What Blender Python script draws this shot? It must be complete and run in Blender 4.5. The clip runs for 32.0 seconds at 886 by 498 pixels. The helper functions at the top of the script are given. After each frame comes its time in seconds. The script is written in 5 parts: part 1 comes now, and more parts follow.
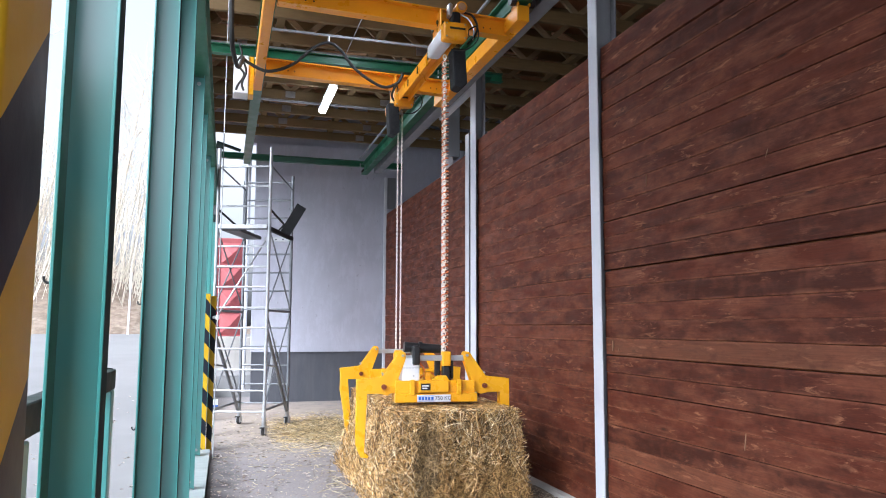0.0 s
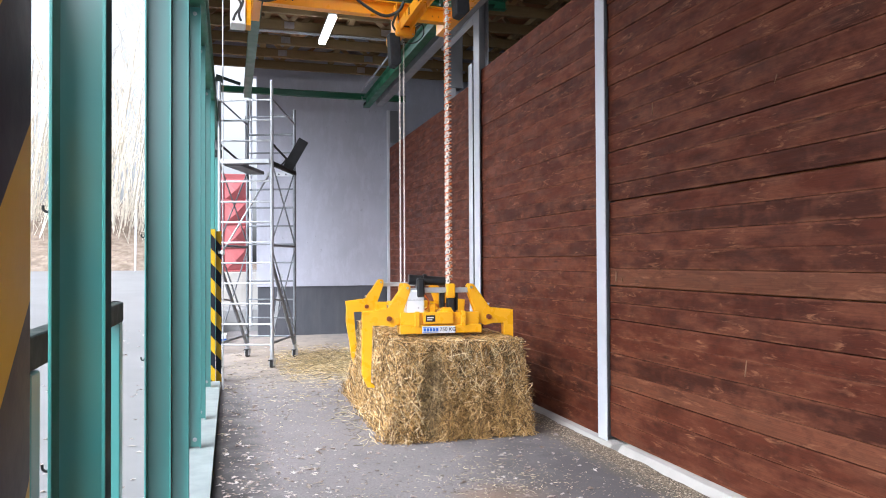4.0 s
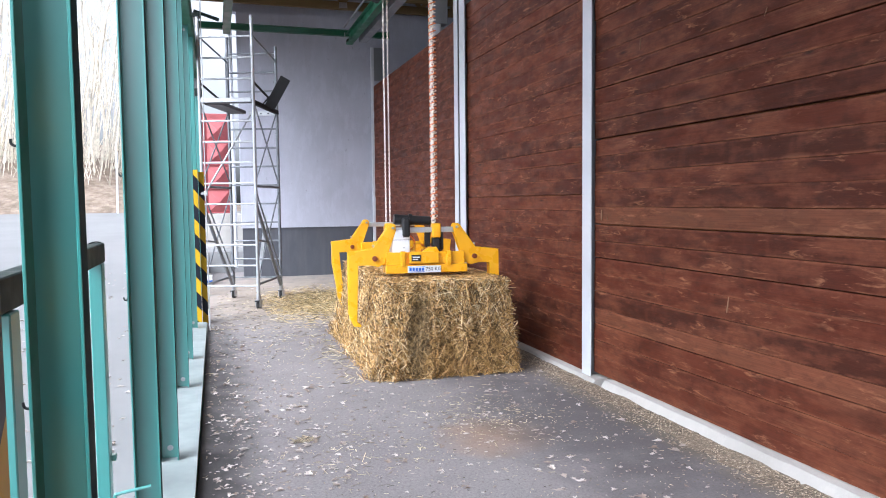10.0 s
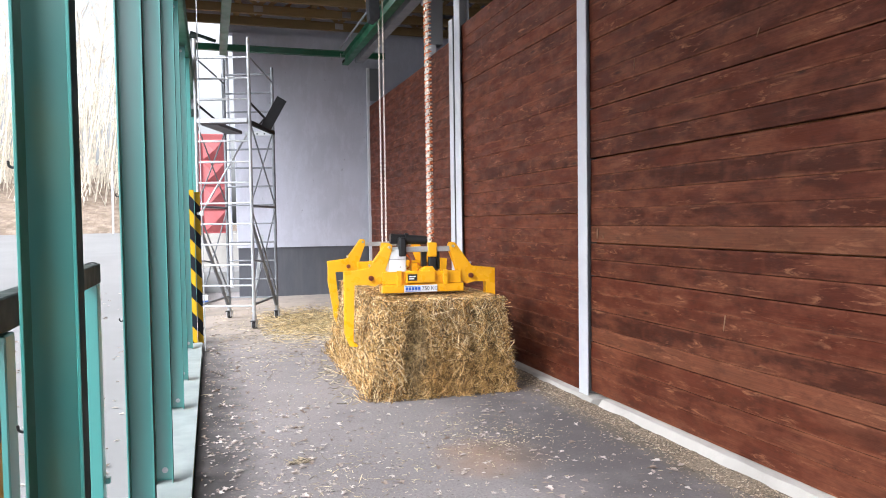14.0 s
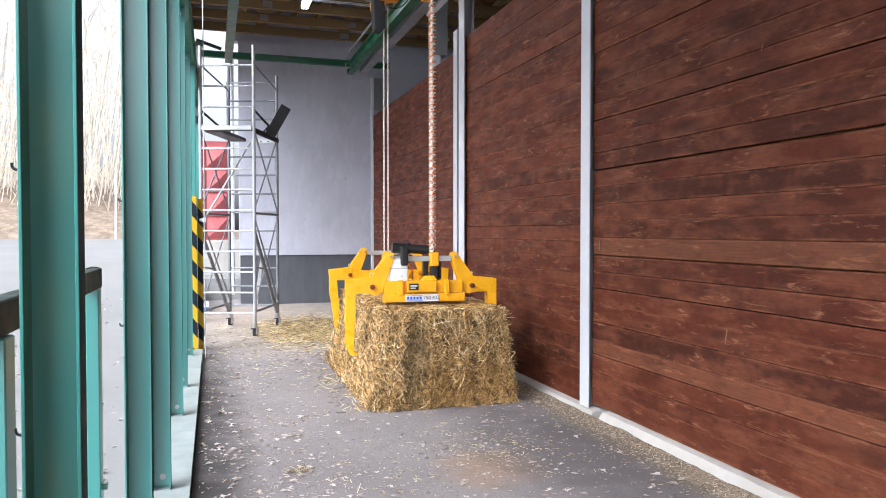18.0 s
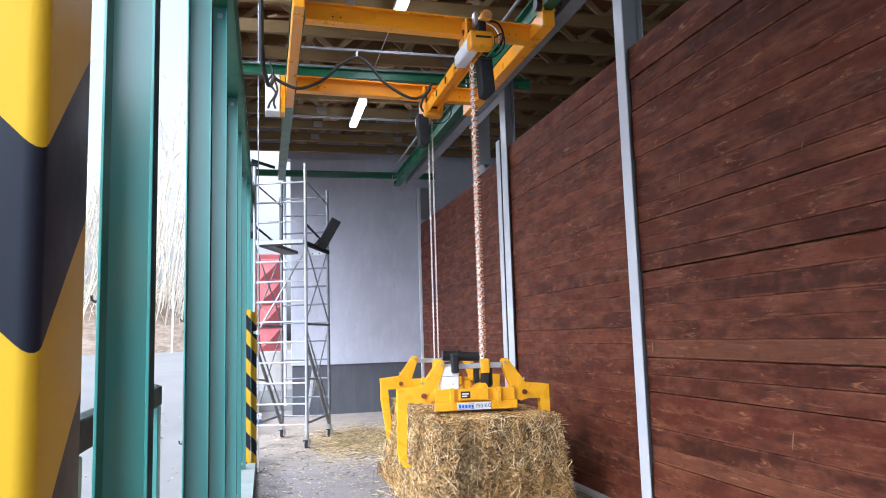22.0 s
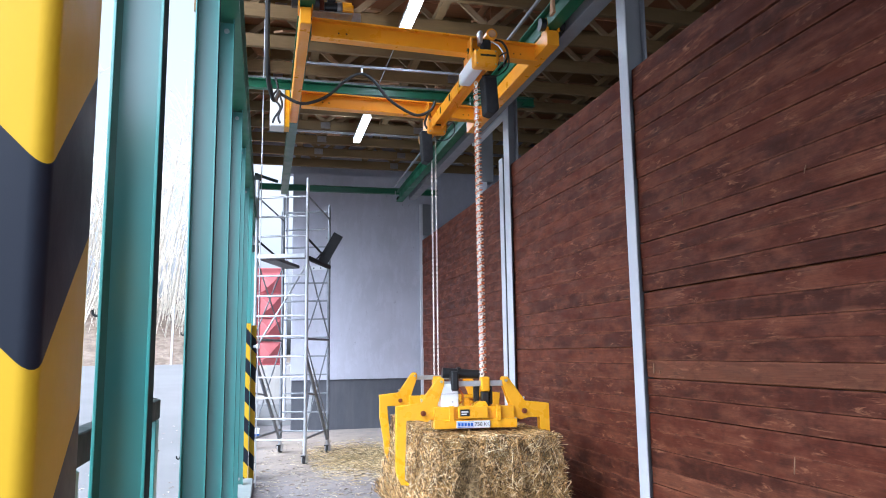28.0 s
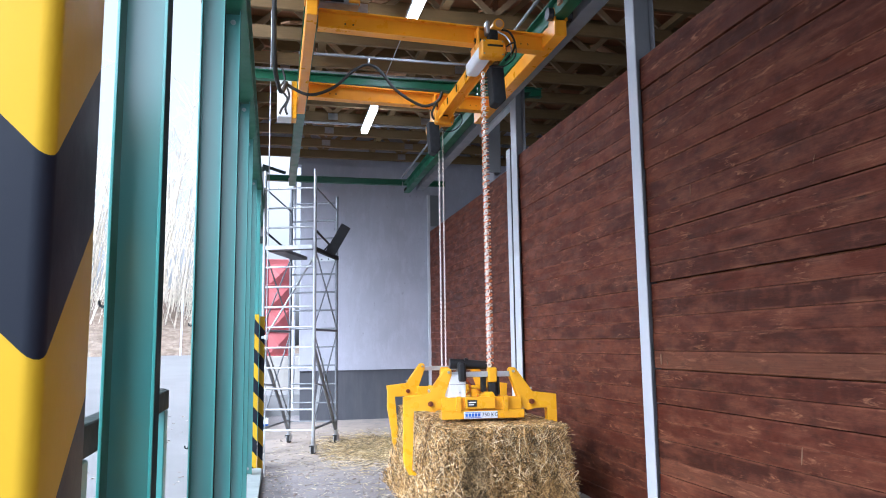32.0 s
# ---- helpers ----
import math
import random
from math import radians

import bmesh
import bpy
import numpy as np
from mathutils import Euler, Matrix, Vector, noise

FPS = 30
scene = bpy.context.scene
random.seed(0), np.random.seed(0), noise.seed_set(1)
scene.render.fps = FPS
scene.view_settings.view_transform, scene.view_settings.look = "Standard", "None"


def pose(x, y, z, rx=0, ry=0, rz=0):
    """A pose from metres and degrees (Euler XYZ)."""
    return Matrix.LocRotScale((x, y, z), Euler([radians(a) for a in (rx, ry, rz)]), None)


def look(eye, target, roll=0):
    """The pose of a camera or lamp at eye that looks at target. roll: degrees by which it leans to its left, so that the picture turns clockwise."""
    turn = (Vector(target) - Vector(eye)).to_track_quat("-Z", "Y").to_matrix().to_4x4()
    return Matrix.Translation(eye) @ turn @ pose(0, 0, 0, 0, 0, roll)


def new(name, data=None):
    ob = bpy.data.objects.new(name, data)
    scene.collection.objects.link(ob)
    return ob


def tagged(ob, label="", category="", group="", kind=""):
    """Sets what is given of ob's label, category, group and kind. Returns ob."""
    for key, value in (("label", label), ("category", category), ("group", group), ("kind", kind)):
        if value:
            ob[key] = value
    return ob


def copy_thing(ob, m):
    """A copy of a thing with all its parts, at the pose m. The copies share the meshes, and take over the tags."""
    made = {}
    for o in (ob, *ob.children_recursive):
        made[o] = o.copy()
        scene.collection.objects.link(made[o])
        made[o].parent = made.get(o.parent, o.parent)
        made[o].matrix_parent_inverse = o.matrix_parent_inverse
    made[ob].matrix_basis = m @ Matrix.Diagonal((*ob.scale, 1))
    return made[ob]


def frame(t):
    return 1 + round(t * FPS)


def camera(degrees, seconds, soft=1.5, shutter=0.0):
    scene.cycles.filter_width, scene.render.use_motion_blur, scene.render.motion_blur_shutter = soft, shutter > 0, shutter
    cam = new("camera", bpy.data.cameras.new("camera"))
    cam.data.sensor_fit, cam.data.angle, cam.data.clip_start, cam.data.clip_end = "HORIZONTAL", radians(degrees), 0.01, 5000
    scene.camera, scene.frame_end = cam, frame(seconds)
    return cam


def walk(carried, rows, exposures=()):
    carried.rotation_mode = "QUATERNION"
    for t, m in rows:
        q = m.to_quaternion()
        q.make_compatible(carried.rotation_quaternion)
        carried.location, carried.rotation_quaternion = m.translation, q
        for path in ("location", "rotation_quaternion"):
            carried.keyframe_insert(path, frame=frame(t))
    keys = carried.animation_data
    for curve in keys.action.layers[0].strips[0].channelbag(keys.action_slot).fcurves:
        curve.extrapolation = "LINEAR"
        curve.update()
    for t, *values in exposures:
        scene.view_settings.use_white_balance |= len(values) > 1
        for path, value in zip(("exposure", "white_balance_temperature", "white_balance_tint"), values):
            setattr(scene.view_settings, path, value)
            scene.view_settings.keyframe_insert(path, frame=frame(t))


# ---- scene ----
cam = camera(62.6, 32.0, 1.0)
PATH = [
    (0, (-0.024, -0.027, 1.481), (0.544, 1.879, 1.692), 0.2),
    (0.5, (-0.034, -0.03, 1.49), (0.47, 1.88, 1.805), 0.1),
    (1, (-0.032, -0.038, 1.485), (0.457, 1.869, 1.836), -0.1),
    (1.5, (-0.022, -0.042, 1.479), (0.492, 1.883, 1.65), -0.8),
    (2, (-0.023, -0.036, 1.472), (0.514, 1.887, 1.587), -0.5),
    (2.5, (-0.02, -0.027, 1.469), (0.519, 1.898, 1.532), -0.6),
    (3, (-0.016, -0.026, 1.469), (0.528, 1.898, 1.521), -0.7),
    (3.5, (-0.016, -0.022, 1.468), (0.534, 1.9, 1.514), -0.6),
    (4, (-0.015, -0.019, 1.465), (0.544, 1.9, 1.497), -0.3),
    (4.5, (-0.013, -0.022, 1.463), (0.563, 1.893, 1.452), -0.3),
    (6.5, (-0.016, -0.017, 1.459), (0.574, 1.894, 1.431), -0.4),
    (7, (-0.011, -0.019, 1.458), (0.584, 1.89, 1.439), -0.3),
    (7.5, (-0.01, -0.017, 1.456), (0.584, 1.892, 1.412), -0.6),
    (8, (-0.008, -0.016, 1.453), (0.575, 1.894, 1.347), -0.9),
    (8.5, (-0.007, -0.012, 1.454), (0.574, 1.899, 1.353), -0.6),
    (9, (-0.006, -0.006, 1.453), (0.58, 1.904, 1.359), -0.6),
    (9.5, (-0.005, 0.0, 1.452), (0.59, 1.905, 1.329), -0.6),
    (10, (-0.003, -0.001, 1.452), (0.59, 1.904, 1.322), -0.6),
    (10.5, (-0.002, 0.0, 1.449), (0.593, 1.904, 1.301), -1.0),
    (11, (-0.001, 0.004, 1.448), (0.596, 1.907, 1.301), -1.0),
    (11.5, (-0.004, 0.003, 1.448), (0.593, 1.905, 1.297), -0.9),
    (12, (-0.005, 0.0, 1.449), (0.594, 1.902, 1.299), -0.8),
    (12.5, (-0.001, -0.001, 1.451), (0.598, 1.901, 1.3), -0.8),
    (13, (-0.001, 0.0, 1.448), (0.599, 1.902, 1.301), -0.7),
    (13.5, (-0.006, 0.005, 1.452), (0.598, 1.907, 1.33), -0.7),
    (14, (-0.006, -0.001, 1.454), (0.599, 1.903, 1.376), -0.8),
    (14.5, (-0.006, -0.007, 1.454), (0.591, 1.901, 1.394), -0.9),
    (15, (-0.004, -0.006, 1.451), (0.598, 1.901, 1.423), -0.2),
    (15.5, (-0.009, 0.01, 1.451), (0.585, 1.918, 1.373), 0.6),
    (17.5, (-0.009, 0.003, 1.453), (0.602, 1.905, 1.368), 0.0),
    (18, (-0.006, 0.003, 1.45), (0.595, 1.91, 1.4), -0.0),
    (18.5, (-0.005, 0.006, 1.449), (0.595, 1.913, 1.387), -0.2),
    (19, (-0.005, 0.001, 1.45), (0.593, 1.908, 1.382), -0.2),
    (19.5, (-0.009, 0.012, 1.453), (0.59, 1.92, 1.411), -0.2),
    (20, (-0.009, 0.003, 1.458), (0.57, 1.917, 1.457), -1.0),
    (20.5, (-0.011, -0.016, 1.467), (0.532, 1.906, 1.568), -1.4),
    (21, (-0.019, -0.031, 1.473), (0.462, 1.894, 1.727), -1.4),
    (21.5, (-0.026, -0.045, 1.471), (0.438, 1.887, 1.7), -1.1),
    (22, (-0.022, -0.049, 1.474), (0.452, 1.879, 1.71), -1.7),
    (22.5, (-0.02, -0.057, 1.476), (0.438, 1.868, 1.768), -1.3),
    (23, (-0.014, -0.071, 1.477), (0.442, 1.855, 1.768), -1.3),
    (23.5, (-0.014, -0.068, 1.475), (0.444, 1.858, 1.76), -1.4),
    (24, (-0.013, -0.072, 1.478), (0.448, 1.852, 1.772), -1.4),
    (24.5, (-0.012, -0.071, 1.478), (0.451, 1.852, 1.779), -1.5),
    (25, (-0.015, -0.057, 1.478), (0.449, 1.867, 1.766), -1.7),
    (25.5, (-0.017, -0.057, 1.477), (0.454, 1.868, 1.747), -1.5),
    (27.5, (-0.021, -0.043, 1.479), (0.456, 1.877, 1.771), -1.0),
    (28, (-0.024, -0.047, 1.481), (0.446, 1.877, 1.761), -0.8),
    (28.5, (-0.027, -0.048, 1.48), (0.45, 1.876, 1.751), -0.6),
    (29, (-0.027, -0.043, 1.479), (0.441, 1.88, 1.763), -0.7),
    (29.5, (-0.024, -0.05, 1.48), (0.441, 1.876, 1.753), -0.7),
    (30, (-0.022, -0.049, 1.48), (0.43, 1.882, 1.739), -0.8),
    (30.5, (-0.018, -0.055, 1.482), (0.432, 1.878, 1.733), -0.8),
    (31, (-0.02, -0.045, 1.479), (0.433, 1.888, 1.717), -0.7),
    (31.5, (-0.019, -0.047, 1.48), (0.43, 1.887, 1.724), -0.6),
    (32, (-0.017, -0.05, 1.48), (0.432, 1.882, 1.736), -0.8),
]
walk(cam, [(t, look(eye, target, roll)) for t, eye, target, roll in PATH], [(0.0, 1.33, 5680), (2.0, 1.36, 5860), (3.0, 1.36, 5860), (4.5, 1.35, 5800), (8.0, 1.33, 5530), (10.0, 1.36, 5680), (13.0, 1.39, 6060), (15.0, 1.38, 6060), (18.0, 1.38, 5960), (20.0, 1.39, 5830), (21.0, 1.36, 5720), (23.0, 1.35, 5420), (32.0, 1.36, 5330)])

# ---- world and light ----
world = bpy.data.worlds.new("world")
scene.world = world
world.use_nodes = True
wn, wl = world.node_tree.nodes, world.node_tree.links
sky = wn.new("ShaderNodeTexSky")
sky.sky_type = "NISHITA"
sky.sun_disc = False
sky.sun_elevation, sky.sun_rotation = radians(45), radians(-124)
sky.dust_density, sky.air_density, sky.ozone_density = 6.0, 1.0, 1.0
wn["Background"].inputs["Strength"].default_value = 0.15
# a thin white overcast: the sky's colour is largely washed out
haze = wn.new("ShaderNodeHueSaturation")
haze.inputs["Saturation"].default_value = 0.08
wl.new(sky.outputs["Color"], haze.inputs["Color"])
wl.new(haze.outputs["Color"], wn["Background"].inputs["Color"])
sun = new("sun", bpy.data.lights.new("sun", "SUN"))
sun.data.energy, sun.data.angle, sun.data.color = 1.0, radians(50), (1.0, 0.98, 0.95)
sun.matrix_world = look((-7.45, -5.0, 9.0), (0, 0, 0))


# ---- materials ----
class Mat:
    """A small builder for node materials."""

    def __init__(self, name, rough=0.6, metal=0.0):
        self.m = bpy.data.materials.new(name)
        self.m.use_nodes = True
        self.t = self.m.node_tree
        self.b = self.t.nodes["Principled BSDF"]
        self.b.inputs["Roughness"].default_value = rough
        self.b.inputs["Metallic"].default_value = metal
        self.co = self.node("ShaderNodeTexCoord").outputs["Object"]

    def node(self, kind, **props):
        n = self.t.nodes.new(kind)
        for k, v in props.items():
            if k in n.inputs:
                n.inputs[k].default_value = v
        return n

    def link(self, a, b):
        self.t.links.new(a, b)
        return self

    def scaled(self, sx, sy, sz, co=None):
        n = self.node("ShaderNodeMapping")
        n.inputs["Scale"].default_value = (sx, sy, sz)
        self.link(co or self.co, n.inputs["Vector"])
        return n.outputs["Vector"]

    def noise(self, scale, detail=4.0, co=None, rough=0.55, distort=0.0):
        n = self.node("ShaderNodeTexNoise")
        n.inputs["Scale"].default_value, n.inputs["Detail"].default_value = scale, detail
        n.inputs["Roughness"].default_value, n.inputs["Distortion"].default_value = rough, distort
        self.link(co or self.co, n.inputs["Vector"])
        return n.outputs["Fac"]

    def ramp(self, fac, *stops):
        n = self.node("ShaderNodeValToRGB")
        e = n.color_ramp.elements
        while len(e) < len(stops):
            e.new(0.5)
        for el, (p, c) in zip(e, stops):
            el.position, el.color = p, (*c, 1) if len(c) == 3 else c
        self.link(fac, n.inputs["Fac"])
        return n.outputs["Color"]

    def mix(self, fac, a, b, blend="MIX"):
        n = self.node("ShaderNodeMix")
        n.data_type, n.blend_type = "RGBA", blend
        for sock, v in ((n.inputs[0], fac), (n.inputs[6], a), (n.inputs[7], b)):
            if isinstance(v, (int, float)):
                sock.default_value = v
            elif isinstance(v, tuple):
                sock.default_value = (*v, 1)
            else:
                self.link(v, sock)
        return n.outputs[2]

    def math(self, op, a, b=0.0):
        n = self.node("ShaderNodeMath")
        n.operation = op
        for sock, v in zip(n.inputs, (a, b)):
            if isinstance(v, (int, float)):
                sock.default_value = v
            else:
                self.link(v, sock)
        return n.outputs[0]

    def color(self, c):
        if isinstance(c, tuple):
            self.b.inputs["Base Color"].default_value = (*c, 1)
        else:
            self.link(c, self.b.inputs["Base Color"])
        return self

    def rough(self, r):
        self.link(r, self.b.inputs["Roughness"])
        return self

    def bump(self, height, strength=0.3, distance=0.01):
        n = self.node("ShaderNodeBump")
        n.inputs["Strength"].default_value, n.inputs["Distance"].default_value = strength, distance
        self.link(height, n.inputs["Height"])
        self.link(n.outputs["Normal"], self.b.inputs["Normal"])
        return self

    def rand(self):
        return self.node("ShaderNodeObjectInfo").outputs["Random"]

    def island(self):
        return self.node("ShaderNodeNewGeometry").outputs["Random Per Island"]


def grey(v):
    return (v, v, v)


def paint(name, base, rough=0.4, vary=0.18, dirt=(0.08, 0.07, 0.06), dirt_amount=0.35, metal=0.0, scale=3.0):
    """Brushed or sprayed paint with faint uneven tone, dust and small chips."""
    k = Mat(name, rough, metal)
    lo, hi = tuple(c * (1 - vary) for c in base), tuple(min(1, c * (1 + vary)) for c in base)
    tone = k.ramp(k.noise(scale, 5), (0.3, lo), (0.7, hi))
    worn = k.ramp(k.noise(scale * 9, 6, rough=0.7), (0.62, grey(0)), (0.78, grey(1)))
    k.color(k.mix(k.math("MULTIPLY", worn, dirt_amount), tone, dirt))
    k.rough(k.ramp(k.noise(scale * 2.3, 4), (0.3, grey(rough * 0.75)), (0.75, grey(min(1, rough * 1.35)))))
    k.bump(k.noise(scale * 30, 3), 0.08, 0.003)
    return k.m


def gloss_paint(name, base):
    """Smooth sprayed enamel with a thin film of dust and sparse scratches."""
    k = Mat(name, 0.4)
    dust = k.ramp(k.noise(0.8, 3), (0.35, grey(0.0)), (0.75, grey(0.12)))
    c = k.mix(dust, base, tuple(v * 0.7 + 0.1 for v in base))
    nick = k.ramp(k.noise(40, 4, k.scaled(1, 1, 0.25), 0.7), (0.74, grey(0)), (0.78, grey(0.5)))
    k.color(k.mix(nick, c, tuple(v * 0.6 + 0.25 for v in base)))
    k.b.inputs["Coat Weight"].default_value = 1.0
    k.b.inputs["Coat Roughness"].default_value = 0.30
    k.b.inputs["Coat IOR"].default_value = 2.1
    return k.m


def plain(name, base, rough=0.6, metal=0.0, vary=0.12, scale=12.0, bump=0.1):
    k = Mat(name, rough, metal)
    k.color(k.ramp(k.noise(scale, 5), (0.3, tuple(c * (1 - vary) for c in base)), (0.7, tuple(min(1, c * (1 + vary)) for c in base))))
    k.bump(k.noise(scale * 6, 3), bump, 0.004)
    return k.m


def plank_material(name="brown_stained_wood", worn=0.0):
    """Rough-sawn boards under an old red-brown stain: blotches, saw marks, knots, and rubbed edges with painted
    highlights.
    """
    k = Mat(name, 0.6)
    k.b.inputs["Specular IOR Level"].default_value = 0.24
    r = k.rand()
    off = k.node("ShaderNodeVectorMath")
    off.operation = "ADD"
    comb = k.node("ShaderNodeCombineXYZ")
    for n, f in enumerate((13.0, 41.0, 27.0)):
        k.link(k.math("MULTIPLY", r, f), comb.inputs[n])
    k.link(k.co, off.inputs[0]).link(comb.outputs[0], off.inputs[1])
    v = off.outputs[0]
    c = k.ramp(r, (0.0, (0.0540, 0.0123, 0.0055)), (0.3, (0.0945, 0.0196, 0.0081)), (0.6, (0.0702, 0.0148, 0.0066)), (1.0, (0.1170, 0.0270, 0.0112)))
    if worn:
        c = k.mix(0.55, c, (0.1844, 0.0715, 0.0366))
    # broad fading and dark blotches
    broad = k.noise(1.0, 5, k.scaled(1, 2.3, 4.6, v), 0.64)
    c = k.mix(k.ramp(broad, (0.46 - 0.07 * worn, grey(0)), (0.64, grey(0.80))), c, (0.1844, 0.0584, 0.0285))
    c = k.mix(k.ramp(k.noise(1.0, 5, k.scaled(1, 2.0, 4.8, v), 0.62), (0.50 + 0.08 * worn, grey(0)), (0.66 + 0.08 * worn, grey(0.50))), c, (0.0297, 0.0080, 0.0043))
    # bands across the board where it lay in the stack
    band = k.noise(1.0, 3, k.scaled(1, 5.5, 2.0, v), 0.6)
    c = k.mix(k.ramp(band, (0.54, grey(0)), (0.72, grey(0.45))), c, (0.1620, 0.0506, 0.0244))
    c = k.mix(k.ramp(k.noise(1.0, 4, k.scaled(1, 7.5, 10, v), 0.65), (0.52, grey(0)), (0.68, grey(0.40))), c, (0.0323, 0.0091, 0.0053))
    # year rings, running long and wavy, tighter round the knots
    cell = k.node("ShaderNodeTexVoronoi")
    cell.inputs["Scale"].default_value = 1.0
    k.link(k.scaled(0.2, 1.5, 4.6, v), cell.inputs["Vector"])
    rings = k.noise(1.0, 3, k.scaled(1, 1.1, 52, v), 0.55, 2.2)
    c = k.mix(k.ramp(rings, (0.38, grey(0.22)), (0.54, grey(0))), c, (0.0315, 0.0091, 0.0053))
    c = k.mix(k.ramp(cell.outputs["Distance"], (0.025, grey(0.75)), (0.085, grey(0.0))), c, (0.0135, 0.0057, 0.0037))
    c = k.mix(k.math("MULTIPLY", k.ramp(cell.outputs["Distance"], (0.08, grey(0.0)), (0.12, grey(0.55)), (0.20, grey(0))), k.ramp(rings, (0.42, grey(0)), (0.55, grey(1)))), c, (0.1710, 0.0698, 0.0353))
    fibre = k.noise(1.0, 4, k.scaled(30, 14, 210, v), 0.7)
    c = k.mix(k.ramp(fibre, (0.52, grey(0)), (0.74, grey(0.20))), c, (0.1620, 0.0523, 0.0258))
    # rubbed upper and lower edges with a painted highlight, the bare wood showing in dashes
    sep = k.node("ShaderNodeSeparateXYZ")
    k.link(k.co, sep.inputs[0])
    rim = k.ramp(k.math("MULTIPLY", k.math("ABSOLUTE", k.math("ADD", sep.outputs[2], -0.095)), 1 / 0.095), (0.74, grey(0)), (0.96, grey(1)))
    spots = k.ramp(k.noise(1.0, 5, k.scaled(1, 4.5, 6, v), 0.65), (0.46 - 0.04 * worn, grey(0)), (0.58, grey(1)))
    c = k.mix(k.math("MULTIPLY", k.math("MULTIPLY", rim, spots), 0.60), c, (0.2339, 0.0855, 0.0433))
    dash = k.ramp(k.noise(1.0, 6, k.scaled(4, 5.5, 19, v), 0.70, 0.8), (0.545 - 0.03 * worn, grey(0)), (0.68, grey(0.80)))
    where = k.ramp(k.noise(1.0, 4, k.scaled(1, 2.2, 5.5, v), 0.6), (0.50 - 0.05 * worn, grey(0)), (0.58, grey(1)))
    c = k.mix(k.math("MULTIPLY", dash, where), c, (0.3366, 0.1520, 0.0789))
    k.color(c)
    k.rough(k.ramp(k.noise(1.0, 5, k.scaled(1, 3, 9, v)), (0.3, grey(0.50)), (0.7, grey(0.76))))
    k.bump(k.mix(0.6, rings, k.mix(0.65, fibre, broad)), 0.35, 0.008)
    return k.m


def asphalt_material():
    k = Mat("worn_asphalt", 0.85)
    c = k.ramp(k.noise(0.9, 6, rough=0.6), (0.3, (0.132, 0.117, 0.120)), (0.7, (0.212, 0.190, 0.191)))
    c = k.mix(k.ramp(k.noise(70, 6, rough=0.8), (0.38, grey(0)), (0.66, grey(0.75))), c, (0.30, 0.273, 0.266))
    c = k.mix(k.ramp(k.noise(48, 6, rough=0.8), (0.34, grey(0.7)), (0.48, grey(0))), c, (0.085, 0.078, 0.082))
    sep = k.node("ShaderNodeSeparateXYZ")
    k.link(k.co, sep.inputs[0])

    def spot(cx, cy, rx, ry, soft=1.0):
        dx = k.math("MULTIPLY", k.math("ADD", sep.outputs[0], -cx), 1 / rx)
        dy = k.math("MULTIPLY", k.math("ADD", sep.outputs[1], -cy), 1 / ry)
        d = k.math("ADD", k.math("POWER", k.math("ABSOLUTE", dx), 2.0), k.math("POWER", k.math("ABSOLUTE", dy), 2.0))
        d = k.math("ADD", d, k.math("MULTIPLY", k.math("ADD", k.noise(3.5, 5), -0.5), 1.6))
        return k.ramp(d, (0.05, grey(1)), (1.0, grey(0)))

    # a rusty stain, a darker area along the wall, and the dusty far end
    c = k.mix(k.math("MULTIPLY", spot(1.62, 4.15, 0.42, 0.42), 0.55), c, (0.30, 0.17, 0.085))
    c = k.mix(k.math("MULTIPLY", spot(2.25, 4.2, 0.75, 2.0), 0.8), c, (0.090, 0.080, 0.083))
    c = k.mix(k.math("MULTIPLY", spot(1.2, 11.8, 2.4, 3.6), 0.8), c, (0.40, 0.325, 0.26))
    # trodden dirt and painted shade by the base rail, kerb dirt, tar patches, bleached areas
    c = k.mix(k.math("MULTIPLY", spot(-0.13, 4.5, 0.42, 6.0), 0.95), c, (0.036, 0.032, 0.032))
    c = k.mix(k.math("MULTIPLY", spot(2.68, 4.8, 0.20, 4.5), 0.6), c, (0.17, 0.135, 0.09))
    c = k.mix(k.ramp(k.noise(2.6, 7, rough=0.65), (0.55, grey(0)), (0.70, grey(0.35))), c, (0.10, 0.092, 0.098))
    c = k.mix(k.ramp(k.noise(26, 5, rough=0.7), (0.60, grey(0)), (0.74, grey(0.35))), c, (0.30, 0.28, 0.27))
    k.color(c)
    k.bump(k.noise(140, 4), 0.35, 0.004)
    return k.m


